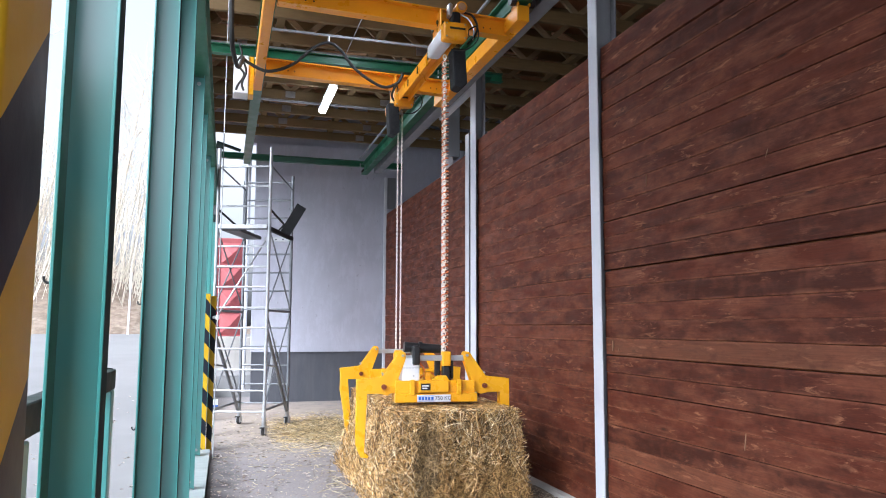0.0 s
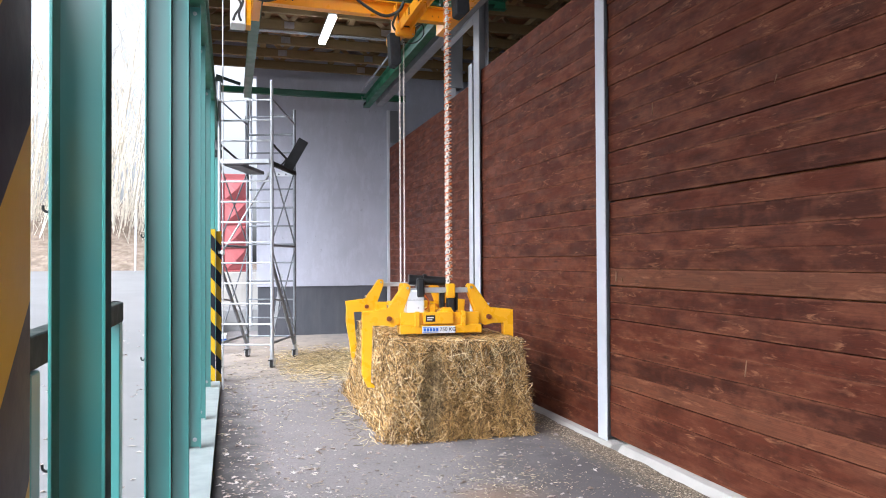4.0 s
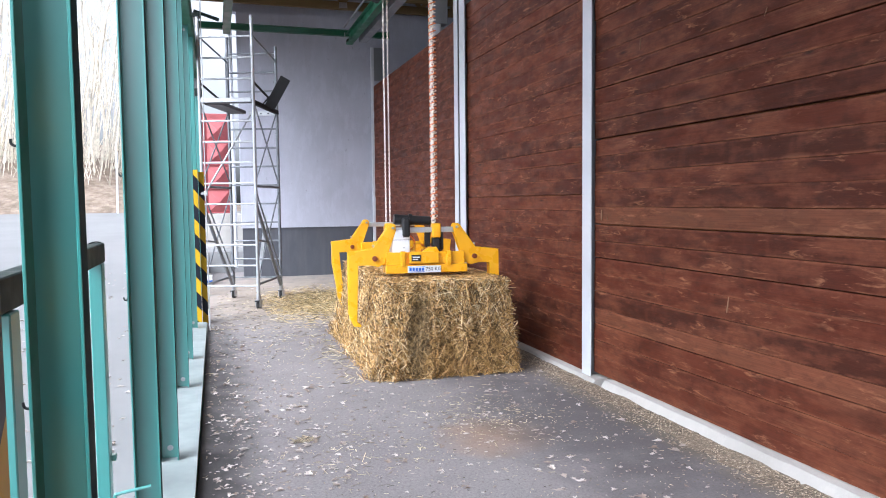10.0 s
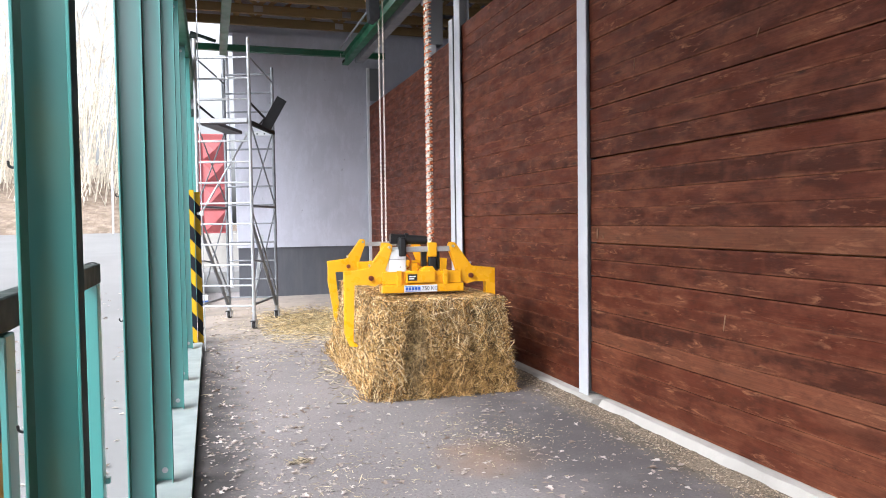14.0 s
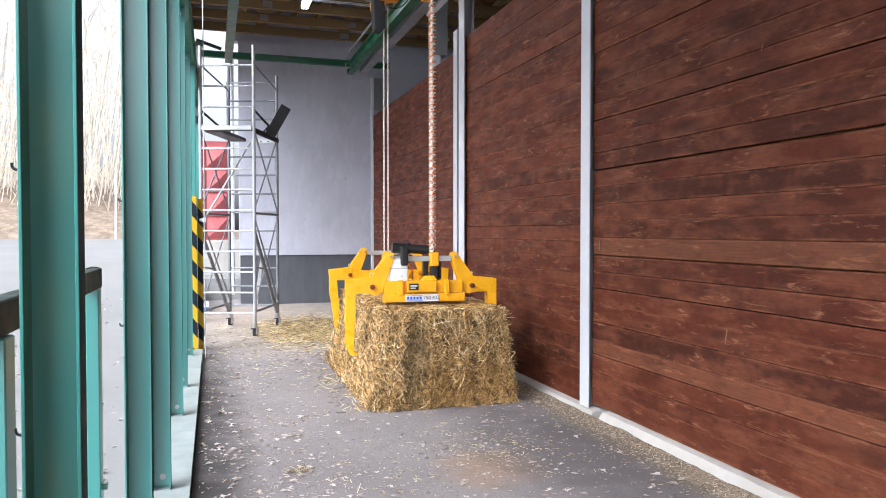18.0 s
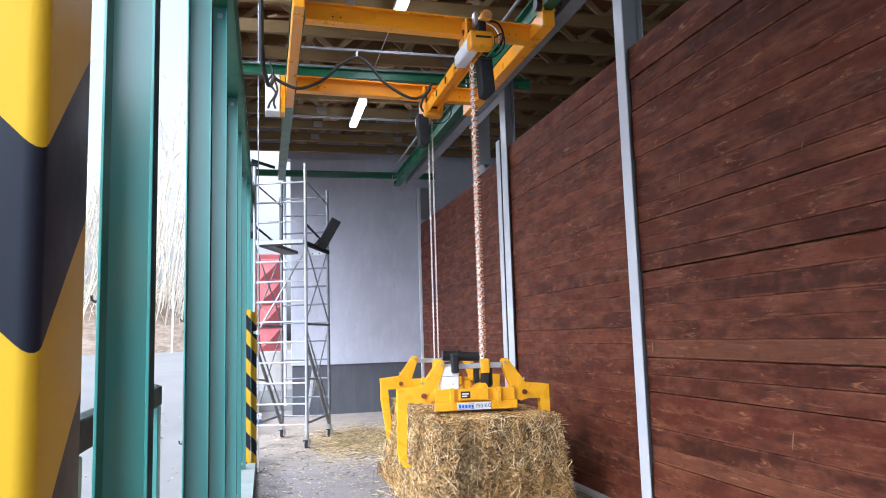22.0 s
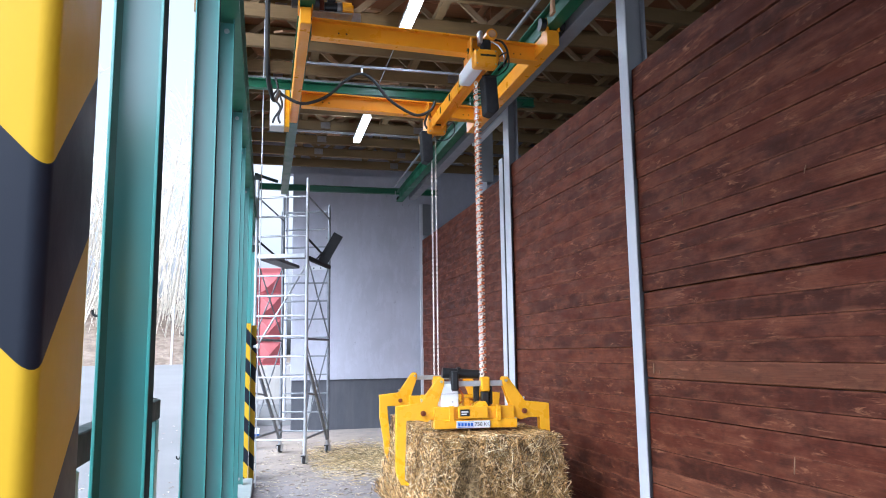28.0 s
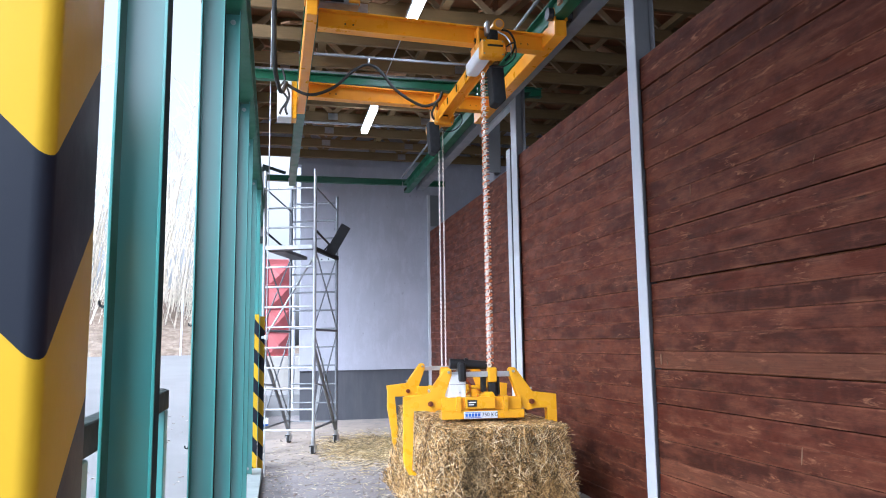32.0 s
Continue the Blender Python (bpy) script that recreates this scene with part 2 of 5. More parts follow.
def straw_material(name, light, dark, stain=None, palest=(0.88, 0.75, 0.50)):
    k = Mat(name, 0.6)
    i = k.island()
    c = k.ramp(i, (0.0, tuple(v * 0.08 for v in light)), (0.36, tuple(v * 0.36 for v in light)), (0.70, tuple(min(1, v * 1.10) for v in light)), (0.90, palest), (1.0, palest))
    patch = k.ramp(k.noise(2.6, 4, k.scaled(1.0, 1.0, 0.6)), (0.47, grey(0)), (0.60, grey(0.8)))
    c = k.mix(patch, c, k.mix(i, tuple(v * 0.3 for v in dark), tuple(min(1, v * 1.05) for v in light)))
    if stain:
        sep = k.node("ShaderNodeSeparateXYZ")
        k.link(k.co, sep.inputs[0])
        dx = k.math("POWER", k.math("ABSOLUTE", k.math("MULTIPLY", k.math("ADD", sep.outputs[0], -stain[0]), 1 / stain[2])), 2.0)
        dz = k.math("POWER", k.math("ABSOLUTE", k.math("MULTIPLY", k.math("ADD", sep.outputs[2], -stain[1]), 1 / stain[3])), 2.0)
        d = k.math("ADD", k.math("ADD", dx, dz), k.math("MULTIPLY", k.math("ADD", k.noise(7, 4), -0.5), 1.8))
        c = k.mix(k.ramp(d, (0.3, grey(0.75)), (1.1, grey(0))), c, k.mix(i, (0.07, 0.042, 0.018), (0.46, 0.32, 0.15)))
    k.color(c)
    return k.m


def leaf_material():
    k = Mat("dry_leaf", 0.7)
    c = k.ramp(k.island(), (0.0, (0.22, 0.165, 0.130)), (0.25, (0.36, 0.30, 0.265)), (0.6, (0.50, 0.435, 0.40)), (1.0, (0.66, 0.60, 0.565)))
    k.color(k.mix(k.ramp(k.noise(60, 4), (0.45, grey(0)), (0.70, grey(0.5))), c, (0.26, 0.18, 0.125)))
    return k.m


def hazard_material(name, z0, period, sx, sy, x0=0.0, y0=0.0):
    """Yellow and black diagonal bands that run round the corner of a column."""
    k = Mat(name, 0.32)
    k.b.inputs["Specular IOR Level"].default_value = 0.2
    sep = k.node("ShaderNodeSeparateXYZ")
    k.link(k.co, sep.inputs[0])
    s = k.math("ADD", sep.outputs[2], k.math("MULTIPLY", k.math("ADD", sep.outputs[0], -x0), sx))
    s = k.math("ADD", s, k.math("MULTIPLY", k.math("ADD", sep.outputs[1], -y0), sy))
    f = k.math("FRACT", k.math("MULTIPLY", k.math("ADD", s, -z0 + 20 * period), 1 / period))
    band = k.math("GREATER_THAN", f, 0.5)
    scuff = k.ramp(k.noise(14, 7, rough=0.7), (0.66, grey(0)), (0.8, grey(0.25)))
    yel = k.mix(scuff, (0.56, 0.345, 0.014), (0.43, 0.25, 0.03))
    blk = k.mix(scuff, (0.014, 0.017, 0.026), (0.045, 0.046, 0.056))
    k.color(k.mix(band, yel, blk))
    k.rough(k.ramp(k.noise(9, 4), (0.3, grey(0.36)), (0.8, grey(0.50))))
    k.bump(k.noise(35, 4), 0.12, 0.004)
    return k.m


def plaster_material(name, base, stain, low):
    k = Mat(name, 0.85)
    c = k.ramp(k.noise(1.1, 6, rough=0.6), (0.3, tuple(v * 0.9 for v in base)), (0.7, tuple(min(1, v * 1.06) for v in base)))
    streak = k.ramp(k.noise(2.0, 6, k.scaled(3.0, 1, 0.35)), (0.52, grey(0)), (0.75, grey(0.35)))
    c = k.mix(streak, c, stain)
    c = k.mix(k.ramp(k.noise(22, 6, rough=0.75), (0.66, grey(0)), (0.76, grey(0.35))), c, low)
    c = k.mix(k.ramp(k.noise(8, 8, rough=0.7), (0.655, grey(0)), (0.685, grey(0.55))), c, low)
    c = k.mix(k.ramp(k.noise(5, 7, k.scaled(1.5, 1, 0.6), 0.7), (0.40, grey(0.35)), (0.50, grey(0))), c, tuple(min(1, v * 1.18) for v in base))
    k.color(c)
    k.bump(k.noise(45, 5), 0.5, 0.006)
    return k.m


def timber_material(name, a, b):
    k = Mat(name, 0.7)
    r = k.rand()
    g = k.noise(4, 6, k.scaled(1.2, 8, 8), 0.6, 0.4)
    c = k.mix(g, k.mix(r, a, b), tuple(v * 0.55 for v in a))
    k.color(c)
    k.bump(g, 0.2, 0.004)
    return k.m


def ground_material():
    k = Mat("roadside_ground", 0.9)
    c = k.ramp(k.noise(0.6, 5), (0.3, (0.19, 0.187, 0.190)), (0.7, (0.245, 0.24, 0.242)))
    c = k.mix(k.ramp(k.noise(60, 4), (0.4, grey(0)), (0.7, grey(0.5))), c, (0.22, 0.215, 0.21))
    k.color(c)
    k.bump(k.noise(110, 4), 0.3, 0.005)
    return k.m


def litter_material():
    k = Mat("leaf_litter", 0.9)
    v = k.node("ShaderNodeTexVoronoi")
    v.inputs["Scale"].default_value = 6
    k.link(k.co, v.inputs["Vector"])
    c = k.ramp(k.noise(2.2, 8, rough=0.7), (0.3, (0.09, 0.064, 0.048)), (0.5, (0.22, 0.165, 0.125)), (0.72, (0.42, 0.35, 0.29)))
    c = k.mix(0.4, c, k.mix(v.outputs["Color"], (0.12, 0.08, 0.055), (0.40, 0.31, 0.23)))
    k.color(c)
    k.bump(k.noise(14, 6), 0.8, 0.08)
    return k.m


GREEN = gloss_paint("teal_green_paint", (0.017, 0.225, 0.203))
# near-black copy of the post paint: the flange's shade is put into the colour
FLANGE_SHADE = paint("shaded_green_flange", (0.014, 0.038, 0.038), 0.75, 0.15, (0.03, 0.03, 0.03), 0.3, 0.0, 3.0)
FLANGE_SHADE.node_tree.nodes["Principled BSDF"].inputs["Specular IOR Level"].default_value = 0.15
GREEN_DARK = paint("dark_green_paint_and_shade", (0.012, 0.105, 0.048), 0.38, 0.15, (0.02, 0.05, 0.03), 0.3, 0.0, 2.0)
RAIL_DARK = paint("blackish_green", (0.010, 0.022, 0.019), 0.6, 0.2, (0.03, 0.03, 0.03), 0.3, 0.0, 3.0)
PALE_GREEN = paint("worn_pale_green_paint", (0.27, 0.305, 0.30), 0.45, 0.12, (0.20, 0.21, 0.19), 0.5, 0.0, 3.0)
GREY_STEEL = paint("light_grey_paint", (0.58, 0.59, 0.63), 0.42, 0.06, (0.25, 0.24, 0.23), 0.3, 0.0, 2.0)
GREY_DULL = paint("dull_grey_paint_and_shade", (0.22, 0.225, 0.24), 0.5, 0.08, (0.12, 0.12, 0.12), 0.3, 0.0, 2.0)
YELLOW = paint("bright_yellow_paint", (0.83, 0.40, 0.006), 0.30, 0.05, (0.45, 0.25, 0.03), 0.14, 0.0, 4.0)
ORANGE = paint("crane_yellow_paint", (0.86, 0.345, 0.006), 0.33, 0.05, (0.42, 0.19, 0.02), 0.14, 0.0, 3.0)
PLANK = plank_material()
PLANK_WORN = plank_material("faded_brown_wood", 1.0)
SCAR = timber_material("bare_wood_scar", (0.34, 0.19, 0.11), (0.22, 0.12, 0.07))
ASPHALT = asphalt_material()
CONCRETE = plaster_material("concrete", (0.45, 0.425, 0.395), (0.27, 0.24, 0.205), (0.22, 0.195, 0.165))
PLASTER = plaster_material("lavender_grey_plaster", (0.47, 0.475, 0.55), (0.38, 0.385, 0.44), (0.25, 0.25, 0.29))
PLINTH = plaster_material("dark_grey_plinth_paint", (0.082, 0.085, 0.100), (0.15, 0.15, 0.16), (0.06, 0.06, 0.065))
STRAW = straw_material("straw", (0.68, 0.405, 0.138), (0.35, 0.20, 0.068), (1.53, 0.42, 0.13, 0.42), (0.92, 0.74, 0.46))
# core near black: shade between the stalks is put into its colour
STRAW_CORE = plain("shaded_packed_straw", (0.030, 0.018, 0.008), 0.8, 0.0, 0.5, 30, 0.9)
STRAW_FLOOR = straw_material("scattered_straw", (0.50, 0.41, 0.28), (0.36, 0.29, 0.21))
CHAFF = straw_material("trodden_chaff", (0.46, 0.35, 0.25), (0.24, 0.17, 0.12), None, (0.62, 0.52, 0.40))
STRAW_LAYER = straw_material("strewn_yellow_straw", (0.72, 0.53, 0.25), (0.55, 0.39, 0.19))
LEAF = leaf_material()
HAZARD_NEAR = hazard_material("hazard_bands", 1.677, 0.440, 1, -0.93, -0.2525, 0.79)
HAZARD_FAR = hazard_material("hazard_bands_far", 0.0, 0.35, 1.2, 0, -0.2, 0.0)
BLACK = plain("black_plastic", (0.012, 0.012, 0.013), 0.4, 0, 0.2, 20, 0.1)
CLOTH = plain("black_fabric", (0.016, 0.017, 0.020), 0.85, 0, 0.3, 25, 0.5)
RUBBER = plain("black_rubber", (0.02, 0.02, 0.02), 0.7, 0, 0.2, 20, 0.3)
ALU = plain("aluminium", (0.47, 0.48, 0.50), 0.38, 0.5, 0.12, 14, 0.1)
ALU_DARK = plain("darker_grey_metal", (0.22, 0.23, 0.25), 0.42, 0.6, 0.2, 10, 0.1)
STEEL = plain("bright_steel", (0.50, 0.50, 0.52), 0.34, 0.9, 0.15, 20, 0.1)
RUST = plain("dark_red_bolt", (0.20, 0.05, 0.02), 0.5, 0.3, 0.2, 20, 0.1)
WHITE = plain("white_plastic", (0.74, 0.75, 0.77), 0.4, 0, 0.05, 8, 0.05)
BOARD_BLACK = plain("black_coated_plywood", (0.012, 0.012, 0.014), 0.8, 0, 0.25, 14, 0.3)
DECK = plain("grey_deck_frame", (0.12, 0.12, 0.125), 0.6, 0.1, 0.25, 14, 0.2)
RED = plain("red_plastic", (0.40, 0.10, 0.105), 0.38, 0, 0.12, 3, 0.05)
ORANGE_CABLE = plain("orange_cable", (0.80, 0.22, 0.05), 0.4, 0, 0.1, 20, 0.05)
CHAIN = plain("pale_brass_chain", (0.88, 0.80, 0.72), 0.4, 0.15, 0.15, 20, 0.05)
BLUE = plain("blue_print", (0.02, 0.12, 0.50), 0.5, 0, 0.05, 10, 0.02)
TREATED = timber_material("greenish_treated_timber", (0.29, 0.180, 0.070), (0.22, 0.147, 0.062))
PALE_TIMBER = timber_material("pale_new_timber", (0.50, 0.34, 0.18), (0.36, 0.25, 0.13))
RAW = timber_material("raw_timber", (0.66, 0.37, 0.19), (0.46, 0.25, 0.125))
ROOF_BOARD = timber_material("dark_roof_boards", (0.50, 0.205, 0.080), (0.35, 0.148, 0.060))
grit = Mat("swept_grit", 0.95)
grit.color(grit.mix(grit.ramp(grit.noise(90, 5, rough=0.8), (0.42, grey(0)), (0.58, grey(0.85))), grit.ramp(grit.noise(5, 5), (0.3, (0.070, 0.054, 0.042)), (0.7, (0.17, 0.130, 0.098))), (0.32, 0.255, 0.185)))
GRIT = grit.bump(grit.noise(120, 4), 0.8, 0.006).m
GROUND = ground_material()
LITTER = litter_material()
BARK = plain("pale_bark", (0.72, 0.66, 0.56), 0.85, 0, 0.3, 6, 0.6)
tube = Mat("lit_fluorescent_tube", 0.4)
tube.b.inputs["Emission Color"].default_value = (0.93, 0.97, 1.0, 1)
tube.b.inputs["Emission Strength"].default_value = 12.0
TUBE = tube.color((0.9, 0.9, 0.9)).m


# ---- building helpers ----
def thing(name, at, label, category, group="", kind=""):
    ob = new(name)
    ob.empty_display_size = 0.1
    ob.matrix_basis = Matrix.Translation(at)
    return tagged(ob, label, category, group, kind)


def world_of(ob):
    m = ob.matrix_basis.copy()
    while ob.parent:
        m = ob.parent.matrix_basis @ ob.matrix_parent_inverse @ m
        ob = ob.parent
    return m


def mesh_of(name, bm, material, smooth=False):
    me = bpy.data.meshes.new(name)
    if isinstance(bm, tuple):
        me.from_pydata(bm[0], [], bm[1])
    else:
        bmesh.ops.recalc_face_normals(bm, faces=bm.faces)
        bm.to_mesh(me)
        bm.free()
    me.materials.append(material)
    if smooth:
        me.shade_smooth()
        me.set_sharp_from_angle(angle=radians(35))
    return me


def part(name, bm, material, parent, label="", smooth=False, kind=""):
    """Links a bmesh, in world coordinates, as one mesh object under a thing or a part."""
    ob = new(name, mesh_of(name, bm, material, smooth))
    ob.parent = parent
    ob.matrix_parent_inverse = world_of(parent).inverted()
    return tagged(ob, label, kind=kind)


def whole(name, bm, material, label, category, kind="", group="", smooth=False):
    return tagged(new(name, mesh_of(name, bm, material, smooth)), label, category, group, kind)


def join(*bms):
    out = bmesh.new()
    for b in bms:
        me = bpy.data.meshes.new("tmp")
        b.to_mesh(me)
        b.free()
        out.from_mesh(me)
        bpy.data.meshes.remove(me)
    return out


def box(x0, x1, y0, y1, z0, z1, bevel=0.0, segments=1):
    bm = bmesh.new()
    bmesh.ops.create_cube(bm, size=1, matrix=Matrix.Translation(((x0 + x1) / 2, (y0 + y1) / 2, (z0 + z1) / 2)) @ Matrix.Diagonal((x1 - x0, y1 - y0, z1 - z0, 1)))
    if bevel:
        bmesh.ops.bevel(bm, geom=bm.edges[:], offset=bevel, segments=segments, affect="EDGES", profile=0.5)
    return bm


def moved(bm, m):
    bm.transform(m)
    return bm


def rod(a, b, r, sides=10, r2=None):
    a, b = Vector(a), Vector(b)
    bm = bmesh.new()
    q = (b - a).to_track_quat("Z", "Y").to_matrix().to_4x4()
    bmesh.ops.create_cone(bm, cap_ends=True, segments=sides, radius1=r, radius2=r if r2 is None else r2, depth=(b - a).length, matrix=Matrix.Translation((a + b) / 2) @ q)
    return bm


def bar(a, b, w, h, bevel=0.0):
    """A square bar from a to b; w across, h upwards."""
    a, b = Vector(a), Vector(b)
    y = (b - a).normalized()
    up = Vector((0, 0, 1)) if abs(y.z) < 0.95 else Vector((0, 1, 0))
    x = y.cross(up).normalized()
    z = x.cross(y)
    m = Matrix((x, y, z)).transposed().to_4x4()
    m.translation = (a + b) / 2
    bm = box(-w / 2, w / 2, -(b - a).length / 2, (b - a).length / 2, -h / 2, h / 2, bevel)
    bm.transform(m)
    return bm


def prism(outline, axis, lo, hi, bevel=0.0):
    """A flat outline pulled along an axis. The outline's two numbers are the other two axes in order."""
    bm = bmesh.new()
    n = "xyz".index(axis)

    def at(p, d):
        v = list(p)
        v.insert(n, d)
        return bm.verts.new(v)

    f = bm.faces.new([at(p, lo) for p in outline])
    g = bmesh.ops.extrude_face_region(bm, geom=[f])
    bmesh.ops.translate(bm, vec=[hi - lo if k == n else 0 for k in range(3)], verts=[v for v in g["geom"] if isinstance(v, bmesh.types.BMVert)])
    bmesh.ops.recalc_face_normals(bm, faces=bm.faces)
    if bevel:
        bmesh.ops.bevel(bm, geom=bm.edges[:], offset=bevel, segments=2, affect="EDGES", profile=0.5)
    return bm


def sweep(points, r, sides=8):
    """A round tube along a line of points, smoothed by a spline."""
    pts = [Vector(p) for p in points]
    fine = []
    for n in range(len(pts) - 1):
        p0, p1, p2, p3 = pts[max(n - 1, 0)], pts[n], pts[n + 1], pts[min(n + 2, len(pts) - 1)]
        for k in range(6):
            t = k / 6
            fine.append(0.5 * (2 * p1 + (p2 - p0) * t + (2 * p0 - 5 * p1 + 4 * p2 - p3) * t * t + (3 * p1 - p0 - 3 * p2 + p3) * t**3))
    fine.append(pts[-1])
    return tube_along(fine, r, sides)


def tube_along(fine, r, sides=8):
    verts, faces = [], []
    side = None
    for n, p in enumerate(fine):
        d = (fine[min(n + 1, len(fine) - 1)] - fine[max(n - 1, 0)]).normalized()
        if side is None:
            side = d.orthogonal().normalized()
        side = (side - d * side.dot(d)).normalized()
        other = d.cross(side)
        for k in range(sides):
            a = 2 * math.pi * k / sides
            verts.append(p + (side * math.cos(a) + other * math.sin(a)) * r)
    for n in range(len(fine) - 1):
        for k in range(sides):
            a, b = n * sides + k, n * sides + (k + 1) % sides
            faces.append((a, b, b + sides, a + sides))
    return [tuple(v) for v in verts], faces


def ibeam(a, b, w, h, flange=0.012, web=0.008):
    """An I-beam from a to b: w wide, h high, its middle on the line."""
    a, b = Vector(a), Vector(b)
    x1, x2, z1, z2 = web / 2, w / 2, h / 2 - flange, h / 2
    outline = [(-x2, -z2), (x2, -z2), (x2, -z1), (x1, -z1), (x1, z1), (x2, z1), (x2, z2), (-x2, z2), (-x2, z1), (-x1, z1), (-x1, -z1), (-x2, -z1)]
    bm = prism(outline, "y", -(b - a).length / 2, (b - a).length / 2)
    y = (b - a).normalized()
    x = y.cross(Vector((0, 0, 1))).normalized()
    m = Matrix((x, y, x.cross(y))).transposed().to_4x4()
    m.translation = (a + b) / 2
    return moved(bm, m)


def writing(text, size, m, material, name, parent, label=""):
    cu = bpy.data.curves.new(name, "FONT")
    cu.body, cu.size, cu.extrude, cu.align_x, cu.align_y = text, size, 0.001, "CENTER", "CENTER"
    tmp = bpy.data.objects.new(name, cu)
    me = bpy.data.meshes.new_from_object(tmp)
    bpy.data.objects.remove(tmp)
    me.transform(m)
    me.materials.append(material)
    ob = new(name, me)
    ob.parent = parent
    ob.matrix_parent_inverse = world_of(parent).inverted()
    return tagged(ob, label)


def strands(pos, dirs, length, width, bend, rng):
    """Thin bent three-sided stalks as one mesh: two lengths each."""
    n = len(pos)
    d = dirs / np.linalg.norm(dirs, axis=1, keepdims=True)
    any_ = rng.normal(size=(n, 3))
    s = np.cross(d, any_)
    s /= np.linalg.norm(s, axis=1, keepdims=True)
    u = np.cross(d, s)
    L, W = length[:, None], width[:, None]
    mid = pos + s * L * bend[:, None]
    rings = []
    for c in (pos - d * L / 2, mid, pos + d * L / 2):
        for k in range(3):
            a = 2 * math.pi * k / 3
            rings.append(c + (s * math.cos(a) + u * math.sin(a)) * W / 2)
    verts = np.stack(rings, 1).reshape(-1, 3)
    base = (np.arange(n) * 9)[:, None]
    quads = [(r * 3 + k, r * 3 + (k + 1) % 3, r * 3 + 3 + (k + 1) % 3, r * 3 + 3 + k) for r in range(2) for k in range(3)]
    faces = (base[:, :, None] + np.array(quads)[None]).reshape(-1, 4)
    return verts.tolist(), faces.tolist()


# ---- ground and floor ----
def ground_height(x, y):
    rise = 0.078 * max(0.0, min(y, 26.0) - 10.0)
    hill = 0.40 * max(0.0, min(y, 31.0) - 26.5) + 0.10 * max(0.0, min(y, 60.0) - 31.0)
    hill *= max(0.0, min(1.0, (-0.06 - x / max(y, 1.0)) / 0.05))
    rough = 0.25 * noise.noise((x * 0.35, y * 0.35, 0)) * min(1.0, max(0.0, (y - 26.5) / 3))
    if x > -0.30 and y < 16.15:
        return -0.12
    return -0.06 + rise + hill + rough


def build_ground():
    xs = [-400, -200, -110, -70] + [-60 + 1.5 * n for n in range(40)] + [-0.32, -0.28, 0] + [1.5 * n for n in range(1, 21)] + [35, 45, 70, 110, 200, 400]
    ys = [-400, -150, -60, -30, -15, -6, 0, 6, 10, 14, 16.1, 16.2, 18, 22, 24, 25.6, 26.2] + [26.5 + 0.9 * n for n in range(38)] + [70, 100, 150, 250, 400]
    verts = [(x, y, ground_height(x, y)) for y in ys for x in xs]
    n = len(xs)
    faces = [(j * n + i, j * n + i + 1, (j + 1) * n + i + 1, (j + 1) * n + i) for j in range(len(ys) - 1) for i in range(n - 1)]
    ob = whole("ground", (verts, faces), GROUND, "pale asphalt yard running up to a leaf-covered bank", "ground", "structure")
    ob.data.materials.append(LITTER)
    edge = next(j for j, y in enumerate(ys) if y >= 26.2)
    for f, poly in enumerate(ob.data.polygons):
        poly.material_index = 1 if f // (n - 1) >= edge else 0
    return ob


build_ground()
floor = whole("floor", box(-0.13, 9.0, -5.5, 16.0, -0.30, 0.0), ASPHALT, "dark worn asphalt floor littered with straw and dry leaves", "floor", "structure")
whole("floor_edge", box(-0.36, -0.13, 9.3, 16.0, -0.3, -0.003), CONCRETE, "concrete strip along the open side of the bay", "floor", "structure")


# ---- plank wall with its columns ----
def plank_mesh(length, height, thick, seed, material=None):
    rng = random.Random(seed)
    bm = box(0, thick, 0, length, 0, height, 0.0028, 1)
    bmesh.ops.subdivide_edges(bm, edges=[e for e in bm.edges if abs(e.verts[0].co.y - e.verts[1].co.y) > length * 0.5], cuts=6)
    for v in bm.verts:
        v.co.x += 0.004 * noise.noise((v.co.y * 0.7, seed * 3.1, v.co.z))
        v.co.z += 0.0015 * noise.noise((v.co.y * 0.5, seed * 5.7, 4.0))
    return mesh_of("plank", bm, material or PLANK)


def plank_wall(name, x, y0, y1, seams, seed, gaps=None, worn=()):
    wall = whole(name, box(x + 0.062, x + 0.10, y0, y1, seams[0], seams[-1] - 0.02), ROOF_BOARD, "wall of dark red-brown stained horizontal planks between steel columns", "wall", "structure")
    rng = random.Random(seed)
    kinds = [plank_mesh(y1 - y0, 0.19, 0.055, seed * 10 + k) for k in range(5)]
    for lo, hi in zip(seams, seams[1:]):
        ob = new("plank", plank_mesh(y1 - y0, 0.19, 0.055, seed * 10 + 7, PLANK_WORN) if lo in worn else kinds[rng.randrange(5)])
        ob.parent = wall
        gap = gaps.get(hi, 0.0008) if gaps else rng.choice((0.0008, 0.0008, 0.001, 0.002, 0.003, 0.006))
        tip = rng.uniform(-0.0003, 0.0003)
        ob.matrix_basis = Matrix.Translation((x + rng.uniform(0.0, 0.008), y0, lo)) @ pose(0, 0, 0, math.degrees(tip), rng.uniform(-1.0, 1.0), 0) @ Matrix.Diagonal((1, 1, (hi - lo - gap) / 0.19, 1))
    return wall


def even_seams(z0, z1, step, seed):
    rng = random.Random(seed)
    out = [z0]
    while out[-1] < z1 - step * 1.4:
        out.append(out[-1] + step * rng.uniform(0.98, 1.02))
    return out + [z1]


